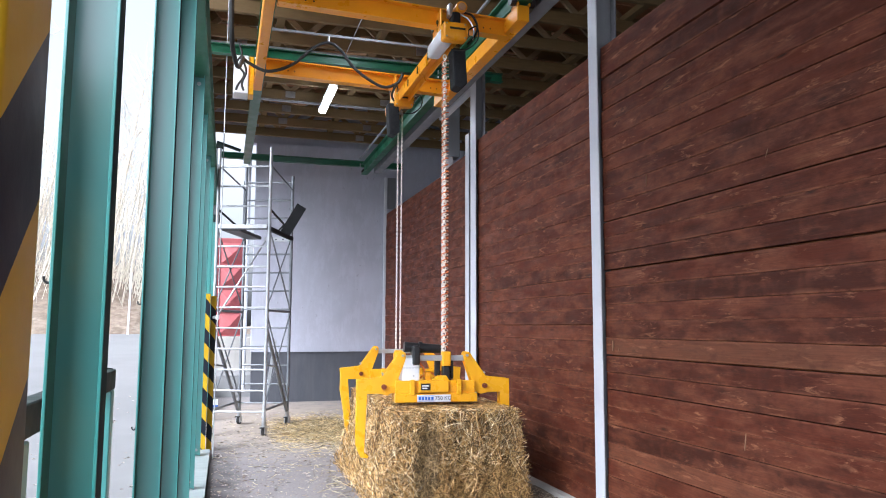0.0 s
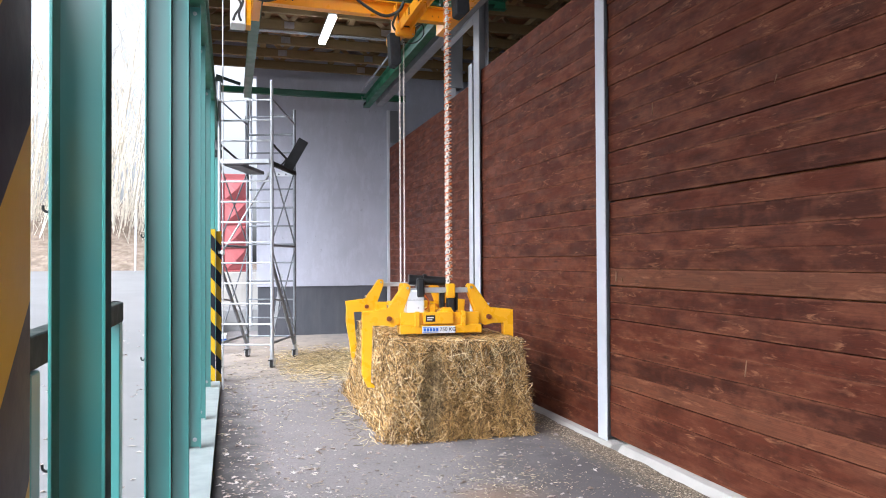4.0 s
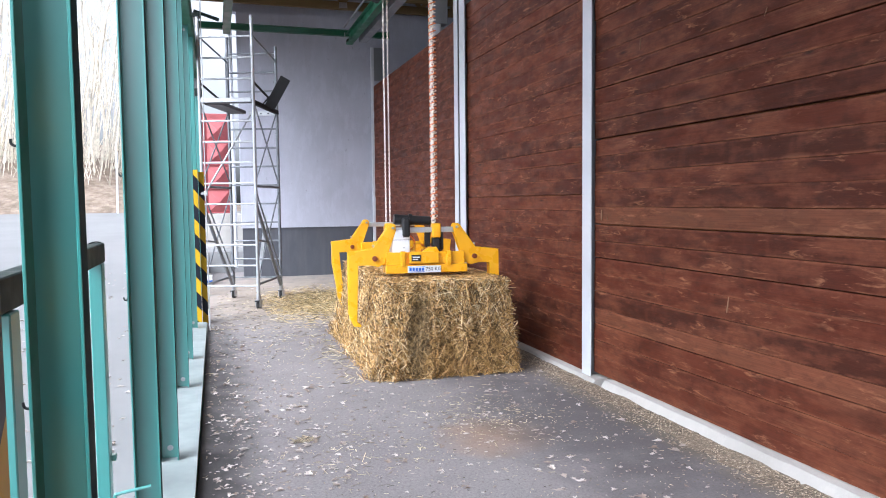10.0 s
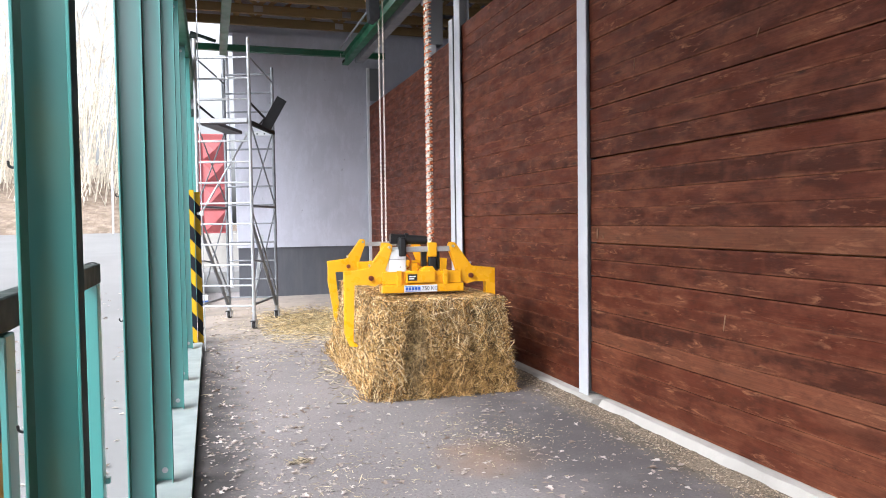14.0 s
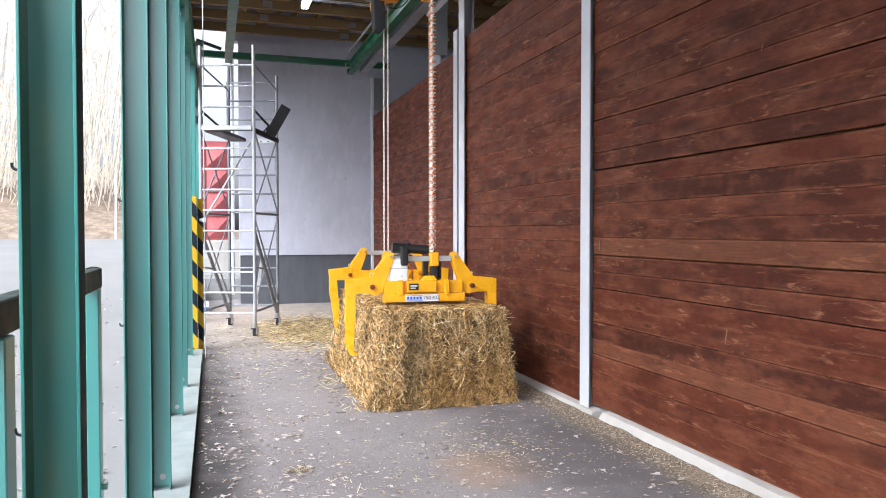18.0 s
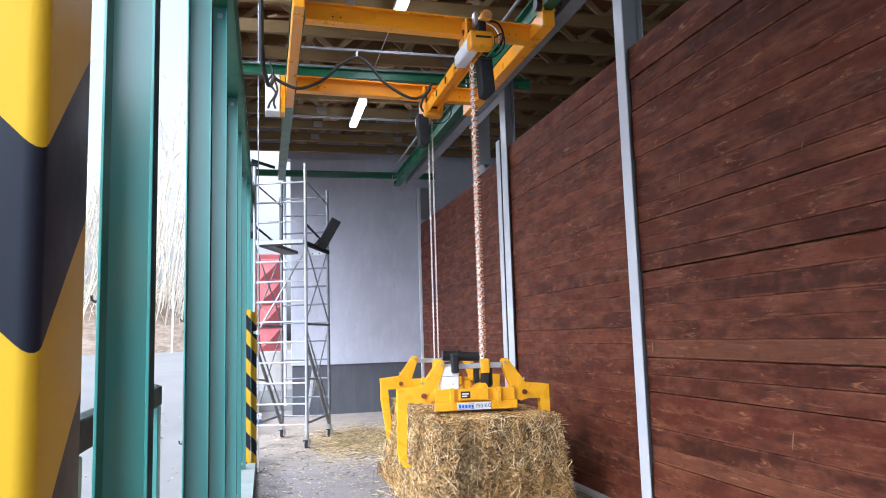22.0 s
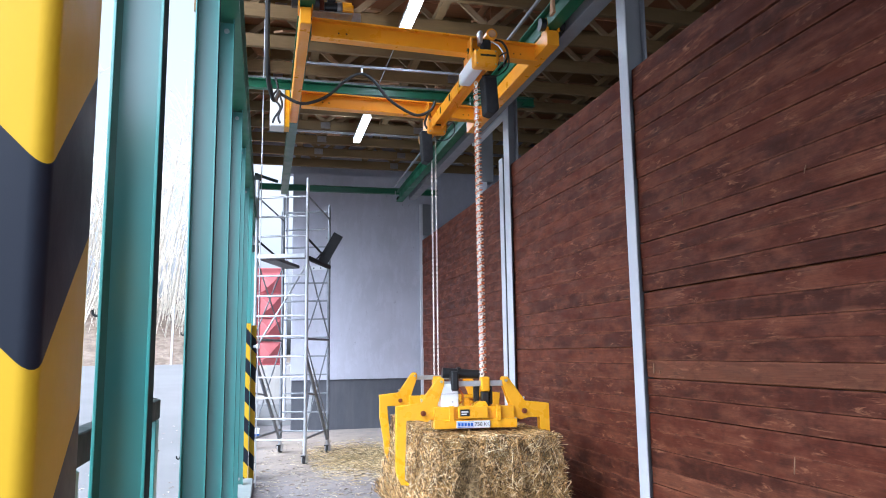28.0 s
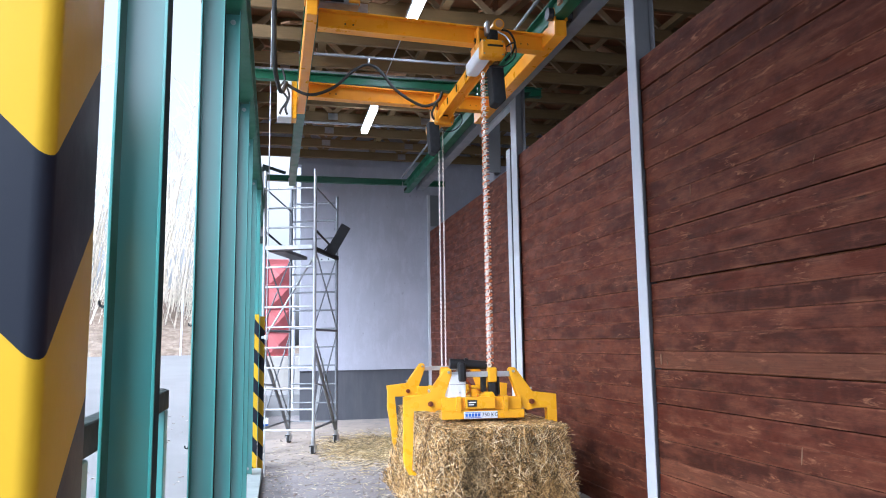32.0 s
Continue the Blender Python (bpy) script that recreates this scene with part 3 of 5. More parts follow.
NEAR_SEAMS = [0.085, 0.222, 0.352, 0.484, 0.60, 0.738, 0.878, 1.006, 1.136, 1.265, 1.40, 1.53, 1.655, 1.788, 1.927, 2.056, 2.186, 2.315, 2.447, 2.584, 2.71, 2.836, 2.966, 3.096, 3.226, 3.358, 3.49, 3.62, 3.75]
NEAR_GAPS = {1.927: 0.014, 2.315: 0.010, 3.226: 0.012, 3.49: 0.012, 1.265: 0.007, 1.40: 0.005, 2.056: 0.005, 1.006: 0.005, 1.136: 0.004, 0.484: 0.004, 0.60: 0.003, 2.584: 0.003, 2.447: 0.003, 2.836: 0.003, 0.352: 0.003, 0.878: 0.002}
plank_wall("wall_east", 2.845, -3.5, 5.13, NEAR_SEAMS, 3, NEAR_GAPS, (1.265, 0.484))
plank_wall("wall_east", 2.845, 5.235, 8.160, even_seams(0.055, 3.74, 0.1303, 5), 7)
plank_wall("wall_east", 2.93, 8.52, 9.87, even_seams(0.05, 3.72, 0.131, 8), 11)
plank_wall("wall_east", 3.10, 10.08, 14.56, even_seams(0.26, 3.78, 0.131, 9), 13)


def chips():
    """Pale splinters knocked out of the planks."""
    for y, z, w, h, tilt in ((5.017, 1.335, 0.020, 0.085, 2), (4.494, 2.53, 0.006, 0.085, 3), (4.93, 1.31, 0.010, 0.03, -10), (3.55, 0.83, 0.008, 0.10, 10), (3.28, 2.45, 0.005, 0.05, 25)):
        m = Matrix.Translation((2.8455, y, z)) @ Matrix.Rotation(radians(tilt), 4, "X")
        outline = [(-w * 0.2, -h / 2), (w * 0.3, -h * 0.42), (w / 2, h * 0.1), (w * 0.25, h / 2), (-w * 0.3, h * 0.44), (-w / 2, -h * 0.05)]
        whole("wood_chip", moved(prism(outline, "x", -0.002, 0.002), m), SCAR, "pale bare splinter scar in a stained plank", "wood scar", group="splinter scars")


chips()


def h_column(x0, x1, yc, z1, w=0.18, mat=GREY_STEEL):
    """A steel column of H section, its front flange proud of the planks."""
    col = thing("steel_column", (x0, yc, 0), "light grey painted steel column standing in the plank wall", "column", "wall columns")
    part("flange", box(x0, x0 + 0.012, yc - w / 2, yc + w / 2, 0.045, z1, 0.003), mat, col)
    # back flange and web duller: shade inside the section is painted in
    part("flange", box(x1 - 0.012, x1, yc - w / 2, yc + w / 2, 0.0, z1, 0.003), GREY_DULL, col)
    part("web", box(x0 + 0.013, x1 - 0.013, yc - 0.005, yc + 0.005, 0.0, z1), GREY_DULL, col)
    part("base_plate", box(x0 - 0.03, x1 + 0.03, yc - w / 2 - 0.03, yc + w / 2 + 0.03, 0.001, 0.02, 0.003), GREY_DULL, col)
    return col


h_column(2.80, 2.99, 5.175, 5.16, 0.14)
h_column(2.80, 2.93, 8.195, 4.59, 0.19)
h_column(2.80, 2.93, 8.4225, 3.87, 0.135)
r3 = thing("steel_column", (3.0, 9.98, 0), "light grey steel box column with a wider grey head", "column", "wall columns")
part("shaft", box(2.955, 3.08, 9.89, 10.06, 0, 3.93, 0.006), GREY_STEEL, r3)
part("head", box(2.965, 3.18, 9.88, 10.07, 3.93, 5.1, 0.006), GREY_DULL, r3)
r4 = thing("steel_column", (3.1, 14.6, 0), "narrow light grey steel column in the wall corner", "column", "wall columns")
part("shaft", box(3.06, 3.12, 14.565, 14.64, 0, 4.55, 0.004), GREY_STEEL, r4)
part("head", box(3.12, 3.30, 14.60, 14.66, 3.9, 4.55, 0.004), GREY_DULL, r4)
brace = whole("diagonal_brace", bar((2.86, 8.28, 4.47), (2.90, 9.87, 4.50), 0.09, 0.10, 0.004), GREY_STEEL, "grey steel diagonal brace between two columns", "brace")
whole("head_plate", box(2.66, 3.10, 8.30, 8.58, 4.592, 4.604), GREEN_DARK, "dark green steel plate on top of a column", "plate")


def kerb(y0, y1, foot, top, height, seed):
    bm = bmesh.new()
    n = max(2, int((y1 - y0) / 0.05))
    rows = []
    for k in range(n + 1):
        y = y0 + (y1 - y0) * k / n
        w = 0.018 * noise.noise((y * 3.0, seed, 0)) + 0.014 * noise.noise((y * 11.0, seed, 2)) + 0.014 * noise.noise((y * 31.0, seed, 7))
        h = 0.008 * noise.noise((y * 5.0, seed, 5))
        rows.append([bm.verts.new(p) for p in ((foot + w, y, -0.01), (foot + 0.004 + w, y, height * 0.22 + h), (top - 0.012 + w * 0.3, y, height * 0.96 + h * 0.5), (top, y, height), (top + 0.30, y, height), (top + 0.30, y, -0.01))])
    for a, b in zip(rows, rows[1:]):
        for k in range(6):
            bm.faces.new((a[k], a[(k + 1) % 6], b[(k + 1) % 6], b[k]))
    bm.faces.new(rows[0])
    bm.faces.new(rows[-1])
    return whole("kerb", bm, CONCRETE, "pale chipped concrete kerb under the plank wall", "kerb", "structure", smooth=True)


kerb(-3.5, 4.86, 2.745, 2.80, 0.082, 1.0)
kerb(4.98, 8.05, 2.745, 2.79, 0.055, 4.0)
kerb(8.55, 9.85, 2.90, 2.93, 0.045, 8.0)
kerb(10.09, 14.6, 3.02, 3.06, 0.25, 6.0)

# unseen panel, added to keep sky light off the upper planks
whole("wall_west", box(-0.62, -0.50, -1.3, 3.8, 3.75, 6.24), PLINTH, "unseen dark panel added above the open side to block sky light", "wall", "structure")
whole("wall_west_far", box(-0.62, -0.50, 9.0, 14.9, 4.75, 6.24), PLINTH, "plain dark cladding above the far end of the open side", "wall", "structure")
# unseen wall behind the viewpoint, added to cut the light from there
whole("wall_south_east", box(2.86, 3.0, -5.5, -3.51, 0, 6.2), PLINTH, "unseen dark wall added to close the hall", "wall", "structure")


# ---- back wall ----
back = whole("wall_north", join(box(0.48, 9.0, 14.70, 15.0, 0.97, 5.13)), PLASTER, "lavender-grey rendered end wall above a dark plinth", "wall", "structure")
whole("plinth", box(0.50, 9.0, 14.725, 15.0, 0.0, 0.968), PLINTH, "dark grey painted plinth of the end wall", "wall", "structure")
whole("wall_head", box(0.30, 9.0, 14.78, 15.0, 5.132, 6.6), PLASTER, "shaded upper strip of the grey end wall", "wall", "structure")
whole("wall_north_head", box(-0.62, 0.298, 14.78, 15.0, 5.42, 6.6), PLASTER, "upper corner of the grey end wall", "wall", "structure")
whole("wall_far_east", box(9.0, 9.2, -5.5, 15.0, -0.3, 6.6), PLINTH, "unseen dark wall added to close the hall", "wall", "structure")


# ---- roof ----
def build_roof():
    rng = random.Random(21)
    ceiling = []
    for k in range(39):
        y = -1.3 + 0.42 * k
        ceiling.append(box(-0.9, 9.2, y, y + 0.41, 6.25 + rng.uniform(0, 0.02), 6.29))
    whole("ceiling", join(*ceiling), ROOF_BOARD, "dark roof boarding above the timber trusses", "ceiling", "structure")
    for k in range(20):
        y = -1.1 + 0.82 * k
        truss = thing("roof_truss", (1.5, y, 5.2), "greenish treated timber roof truss with nail plates", "roof truss", "roof trusses")
        part("bottom_chord", box(-0.85, 9.0, y - 0.03, y + 0.03, 5.22, 5.38, 0.004), TREATED, truss)
        part("top_chord", box(-0.85, 9.0, y - 0.03, y + 0.03, 6.08, 6.24, 0.004), TREATED, truss)
        for n in range(12):
            x = -0.7 + 0.8 * n
            up = n % 2 == 0
            part("strut", bar((x, y, 5.36 if up else 6.10), (x + 0.8, y, 6.10 if up else 5.36), 0.038, 0.07), PALE_TIMBER, truss)
            if -0.5 < x < 4 and rng.random() < 0.4:
                part("nail_plate", box(x - 0.08, x + 0.08, y - 0.036, y - 0.031, 5.25 if up else 6.1, 5.36 if up else 6.21), STEEL, truss)
        for n in range(7):
            x = rng.uniform(-0.4, 4.4)
            part("board", bar((x, y + 0.10, rng.uniform(5.47, 5.55)), (x + rng.uniform(-0.3, 0.9), y + rng.uniform(0.35, 0.72), rng.uniform(5.5, 6.0)), 0.13, 0.024), RAW, truss, "loose raw timber board")
    for x in (-0.6, 0.55, 1.9, 3.3, 4.8):
        whole("purlin", bar((x, -1.5, 5.425), (x, 14.6, 5.425), 0.10, 0.08, 0.003), TREATED, "long greenish timber laid across the trusses", "timber", group="purlins")


build_roof()

# ---- green steel frame on the open side ----
POST_Y = (1.49, 3.00, 4.21, 5.855, 6.905, 8.635)


def channel_post(y):
    post = thing("green_post", (-0.286, y, 0.06), "teal painted steel channel post bolted to a base rail", "post", "posts along the open side")
    x0, x1, z0, z1, t, d = -0.327, -0.233, 0.06, 3.42, 0.006, 0.065
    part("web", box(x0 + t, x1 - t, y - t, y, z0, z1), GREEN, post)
    # flanges coloured darker than the web to paint in the shade on them
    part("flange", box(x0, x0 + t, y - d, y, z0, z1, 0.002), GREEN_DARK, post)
    part("flange", box(x1 - t, x1, y - d, y, z0, z1, 0.002), FLANGE_SHADE, post)
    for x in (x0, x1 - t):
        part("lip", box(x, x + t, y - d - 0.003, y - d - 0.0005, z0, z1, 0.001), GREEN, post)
    for z in (z0 + 0.055, z1 - 0.05):
        bolt = part("bolt", join(rod((-0.278, y - t, z), (-0.278, y - t - 0.009, z), 0.011, 6), rod((-0.278, y - t, z), (-0.278, y - t - 0.003, z), 0.016, 12)), STEEL, post)
    return post


first_post = channel_post(POST_Y[0])
for y in POST_Y[1:]:
    copy_thing(first_post, Matrix.Translation((-0.286, y, 0.06)))
rail = thing("base_rail", (-0.24, 4.0, 0), "worn pale green steel base rail carrying the posts", "rail")
part("top_plate", box(-0.345, -0.135, -1.5, 9.0, 0.052, 0.059, 0.002), PALE_GREEN, rail)
part("side", box(-0.143, -0.136, -1.5, 9.0, -0.02, 0.051), GREEN_DARK, rail)
part("side", box(-0.345, -0.338, -1.5, 9.0, -0.06, 0.051), GREEN, rail)
eaves = thing("eaves_beam", (-0.28, 4.0, 3.42), "dark green steel beam lying across the post heads", "beam")
part("lower_flange", box(-0.36, -0.20, -2.0, 13.9, 3.422, 3.437), GREEN_DARK, eaves)
part("web", box(-0.285, -0.275, -2.0, 13.9, 3.438, 3.72), GREEN_DARK, eaves)
part("upper_flange", box(-0.36, -0.20, -2.0, 13.9, 3.721, 3.736), GREEN_DARK, eaves)
far_post = thing("green_post", (-0.28, 12.2, 0), "teal painted steel box post at the far end", "post")
part("shaft", box(-0.295, -0.185, 12.15, 12.25, -0.003, 3.14, 0.004), GREEN, far_post)
part("ledge", box(-0.30, -0.15, 12.12, 12.28, 3.141, 3.255, 0.006), RAIL_DARK, far_post, "dark steel ledge")
part("casing", box(-0.285, -0.160, 12.16, 12.26, 3.256, 4.36, 0.006), GREY_DULL, far_post, "dull grey sheet casing")
part("head", box(-0.30, -0.13, 12.13, 12.27, 4.361, 4.42, 0.004), RAIL_DARK, far_post)
whole("corner_brace", bar((-0.26, 13.2, 4.705), (0.15, 13.2, 4.58), 0.05, 0.05, 0.004), RAIL_DARK, "blackish green steel brace at the corner of the frame", "brace")


def j_hook(x, y, z, s=0.6):
    whole("wire_hook", sweep([(x, y, z + 0.05 * s), (x - 0.002, y, z + 0.015 * s), (x - 0.012 * s, y, z), (x - 0.024 * s, y, z + 0.006 * s), (x - 0.026 * s, y, z + 0.02 * s)], 0.0025, 6), BLACK, "small bent dark wire hook on the edge of a post", "hook", group="wire hooks", smooth=True)


for hx, hy, hz in ((-0.3285, 1.46, 1.086), (-0.3285, 1.46, 1.558), (-0.3285, 2.98, 1.09), (-0.3285, 2.98, 1.56)):
    j_hook(hx, hy, hz)
whole("bent_rod", sweep([(-0.262, 2.86, 0.405), (-0.32, 2.858, 0.398), (-0.372, 2.857, 0.390), (-0.387, 2.857, 0.372), (-0.388, 2.857, 0.20), (-0.388, 2.857, -0.055)], 0.0065, 8), GREEN, "bent green steel rod handle beside a post", "rod", smooth=True)


def railing():
    x, top = -0.53, 1.278
    r = thing("railing", (x, 2.5, -0.06), "dark green steel railing outside the posts", "railing")
    # top rail in a much darker green than its uprights
    part("top_rail", box(x - 0.03, x + 0.03, -1.2, 3.70, top - 0.09, top, 0.004), RAIL_DARK, r)
    for y, a, b in ((0.35, -0.025, 0.025), (2.05, 0.012, 0.040), (3.63, -0.025, 0.030)):
        part("upright", box(x + a, x + b, y - 0.045, y + 0.045, ground_height(x, y) - 0.02, top - 0.091, 0.004), GREEN, r)
    part("upright", box(x - 0.07, x - 0.04, 3.60, 3.64, -0.08, top - 0.091, 0.003), PALE_GREEN, r, "thin pale green upright")
    part("tie", box(x + 0.026, x + 0.05, 3.64, 3.68, 0.258, 0.285, 0.003), GREEN, r)
    part("catch", sweep([(x - 0.02, 3.60, top + 0.002), (x + 0.0, 3.63, top + 0.007), (x + 0.02, 3.66, top + 0.003)], 0.0025, 6), BLACK, r)


railing()

guard = thing("column_guard", (-0.36, 0.9, 0), "steel column with bold yellow and black hazard bands", "column guard")
part("casing", box(-0.50, -0.2525, 0.79, 1.005, -0.055, 2.10, 0.020, 5), HAZARD_NEAR, guard, smooth=True)
part("base_plate", box(-0.56, -0.20, 0.74, 1.06, -0.075, -0.052, 0.004), GREY_DULL, guard)
part("cap", box(-0.49, -0.262, 0.80, 0.995, 2.101, 2.115, 0.004), BLACK, guard)

guard2 = thing("column_guard", (-0.24, 9.15, 0), "pair of narrow yellow and black hazard plates on a post", "column guard")
part("plate", box(-0.292, -0.192, 9.18, 9.20, 0.0, 1.86, 0.003), HAZARD_FAR, guard2)
part("plate", box(-0.190, -0.125, 9.30, 9.32, 0.0, 1.84, 0.003), HAZARD_FAR, guard2)
part("post", box(-0.30, -0.20, 9.201, 9.299, 0.0, 3.42, 0.004), GREEN, guard2)
whole("lamp_bracket", join(rod((-0.16, 9.26, 1.58), (-0.10, 9.24, 1.58), 0.018, 10), box(-0.13, -0.085, 9.22, 9.27, 1.55, 1.61, 0.01, 2)), WHITE, "small white sensor on the hazard plate", "sensor")
crate = thing("tool_case", (-0.19, 13.8, 0), "small white box with a blue band on the floor", "case")
part("body", box(-0.29, -0.09, 13.70, 13.90, 0.001, 0.15, 0.01, 2), WHITE, crate)
part("band", box(-0.292, -0.088, 13.698, 13.902, 0.03, 0.08), BLUE, crate)
part("lid", box(-0.293, -0.087, 13.697, 13.903, 0.151, 0.165, 0.004), WHITE, crate)

# ---- runways and cross beams ----
for y in (8.50, 13.98):
    whole("cross_beam", ibeam((-0.30, y, 4.66), (3.30, y, 4.66), 0.09, 0.114, 0.010), GREEN_DARK, "dark green steel cross beam carrying the crane runways", "beam", group="cross beams")


def runway(x, y1):
    r = thing("crane_runway", (x, 7, 4.4), "dark green steel runway beam of the crane", "runway beam", "crane runways")
    part("beam", ibeam((x, 0.2, 4.502), (x, y1, 4.502), 0.12, 0.20, 0.016), GREEN_DARK, r)
    part("end_buffer", join(rod((x, y1 + 0.001, 4.47), (x, y1 + 0.05, 4.47), 0.05, 14), rod((x, y1 + 0.03, 4.47), (x, y1 + 0.07, 4.47), 0.035, 14)), RUBBER, r)
    for y in (8.50, 13.98):
        if y < y1 + 0.6:
            for s in (-0.05, 0.05):
                part("clamp_bolt", rod((x + s, y - 0.055, 4.56), (x + s, y - 0.055, 4.66), 0.008, 6), STEEL, r)


runway(0.27, 13.45)
runway(2.48, 13.75)
whole("grey_tie_beam", box(2.64, 2.79, 0.5, 13.6, 4.42, 4.60, 0.006), GREY_DULL, "grey steel beam running beside the crane runway", "beam")
whole("conductor_rail", box(2.335, 2.36, 0.5, 13.5, 4.64, 4.67, 0.003), GREY_DULL, "thin grey conductor rail above the crane runway", "rail")


# ---- crane ----
def crane():
    c = thing("bridge_crane", (1.4, 7.1, 4.2), "orange-yellow suspended bridge crane with two girders", "crane")
    for x, y0 in ((0.255, 5.86), (2.48, 5.85)):
        h = 0.048 if x < 1 else 0.06
        carriage = part("end_carriage", box(x - h, x + h, y0, 8.60, 4.235, 4.385, 0.006), ORANGE, c)
        for y in (y0 + 0.06, 8.50):
            for s in (-1, 1):
                part("wheel", rod((x + s * 0.066, y - 0.03, 4.44), (x + s * 0.115, y - 0.03, 4.44), 0.058, 18), BLACK, carriage)
            part("wheel_plate", prism([(y - 0.09, 4.37), (y + 0.09, 4.37), (y + 0.05, 4.50), (y - 0.05, 4.50)], "x", x - 0.060, x - 0.050), ORANGE, carriage)
            part("wheel_plate", prism([(y - 0.09, 4.37), (y + 0.09, 4.37), (y + 0.05, 4.50), (y - 0.05, 4.50)], "x", x + 0.050, x + 0.060), ORANGE, carriage)
    for y in (6.16, 7.98):
        girder = part("girder", ibeam((0.316, y - 0.12, 4.275), (2.419, y + 0.01, 4.275), 0.11, 0.17, 0.014), ORANGE, c)
        for x in (0.55, 0.62, 2.2, 2.27):
            part("bolt", rod((x, y - 0.13 + 0.062 * x, 4.26), (x, y - 0.144 + 0.062 * x, 4.26), 0.010, 6), BLACK, girder)
    drive = part("drive_motor", rod((0.42, 6.0, 4.46), (0.53, 6.0, 4.46), 0.050, 18), BLACK, c)
    part("motor_cap", join(rod((0.575, 6.0, 4.46), (0.655, 6.0, 4.46), 0.062, 18), rod((0.655, 6.0, 4.46), (0.672, 6.0, 4.46), 0.044, 14)), ORANGE, drive)
    for n in range(4):
        part("cooling_fin", rod((0.533 + 0.011 * n, 6.0, 4.46), (0.538 + 0.011 * n, 6.0, 4.46), 0.060, 18), STEEL, drive)
    part("gear_case", box(0.335, 0.418, 5.945, 6.055, 4.402, 4.525, 0.016, 2), RUST, drive)
    part("terminal_box", box(0.445, 0.515, 5.965, 6.035, 4.508, 4.552, 0.006), BLACK, drive)
    part("mounting", box(0.30, 0.66, 5.93, 6.07, 4.386, 4.40), STEEL, drive)
    part("cable", sweep([(0.48, 5.96, 4.53), (0.42, 5.93, 4.58), (0.33, 5.95, 4.56), (0.27, 6.0, 4.50)], 0.009, 6), BLACK, drive, smooth=True)
    part("stop_plate", prism([(5.55, 4.40), (5.63, 4.40), (5.60, 4.56), (5.56, 4.58)], "x", 2.36, 2.385), RAW, c)
    return c


crane()


def crab():
    t = thing("hoist_crab", (1.83, 7, 4.05), "orange-yellow crab beam with two electric chain hoists", "hoist")
    part("beam", join(box(1.77, 1.785, 5.95, 8.05, 4.00, 4.12), box(1.875, 1.89, 5.95, 8.05, 4.00, 4.12), box(1.786, 1.874, 5.95, 8.05, 4.06, 4.075)), ORANGE, t)
    for y in (6.16, 7.98):
        part("trolley_plate", box(1.90, 1.92, y - 0.16, y + 0.10, 4.05, 4.32, 0.004), ORANGE, t)
        trolley = part("trolley_plate", box(1.74, 1.76, y - 0.16, y + 0.10, 4.05, 4.32, 0.004), ORANGE, t)
        for x in (1.76, 1.90):
            for s in (-0.075, 0.075):
                part("roller", rod((x - 0.03, y + s, 4.215), (x + 0.03, y + s, 4.215), 0.028, 12), BLACK, trolley)
    motor = part("travel_motor", rod((1.92, 5.93, 4.33), (1.92, 6.05, 4.33), 0.052, 18), ORANGE, t)
    part("fan_cover", rod((1.92, 5.918, 4.33), (1.92, 5.929, 4.33), 0.034, 16), RAW, motor)
    part("gear_case", box(1.805, 1.845, 5.95, 6.04, 4.24, 4.37, 0.018, 2), STEEL, motor)
    part("gear_case", box(1.83, 1.92, 5.95, 6.04, 4.16, 4.29, 0.02, 2), BLACK, motor)
    for y, cap in ((5.80, 1.71), (7.80, 1.735)):
        body = part("hoist_body", moved(box(-0.062, 0.062, 0, 0.48, -0.062, 0.062, 0.028, 3), Matrix.Translation((cap + 0.06, y + 0.06, 4.03))), WHITE if y < 7 else ORANGE, t, "pale grey cast hoist body" if y < 7 else "")
        case = part("end_cap", moved(box(-0.108, 0.108, -0.06, 0.06, -0.080, 0.080, 0.025, 3), Matrix.Translation((cap + 0.095, y, 4.02))), ORANGE, t, smooth=True)
        part("cap_rim", rod((cap + 0.198, y, 4.02), (cap + 0.204, y, 4.02), 0.066, 20), ORANGE, case)
        for n in range(5):
            part("grille_bar", box(cap + 0.2165, cap + 0.2195, y - 0.040, y + 0.040, 3.985 + 0.0165 * n, 3.991 + 0.0165 * n), ORANGE, case)
        for sx, sz in ((0.012, -0.058), (0.178, -0.058), (0.012, 0.058), (0.178, 0.058)):
            part("screw", rod((cap + sx, y - 0.058, 4.02 + sz), (cap + sx, y - 0.064, 4.02 + sz), 0.007, 8), STEEL, case)
        part("lettering_bar", box(cap + 0.04, cap + 0.18, y - 0.0625, y - 0.0605, 4.03, 4.048), BLACK, case)
        part("fan_grille", rod((cap + 0.204, y, 4.02), (cap + 0.216, y, 4.02), 0.05, 16), BLACK, case)
        bx, by = (cap + 0.21, y + 0.28) if y < 7 else (cap - 0.02, y + 0.05)
        bag = prism([(bx - 0.055, 3.98), (bx + 0.065, 3.98), (bx + 0.085, 3.66), (bx + 0.03, 3.61), (bx - 0.035, 3.63)], "y", by - 0.06, by + 0.10, 0.012)
        part("chain_bag", bag, CLOTH, t, "black fabric chain bag")
        part("cable_loop", sweep([(cap + 0.22, y - 0.03, 4.05), (cap + 0.29, y - 0.05, 4.08), (cap + 0.31, y, 3.98), (cap + 0.22, y + 0.05, 3.90), (cap + 0.10, y + 0.10, 3.91)], 0.007, 6), BLACK, t, smooth=True)
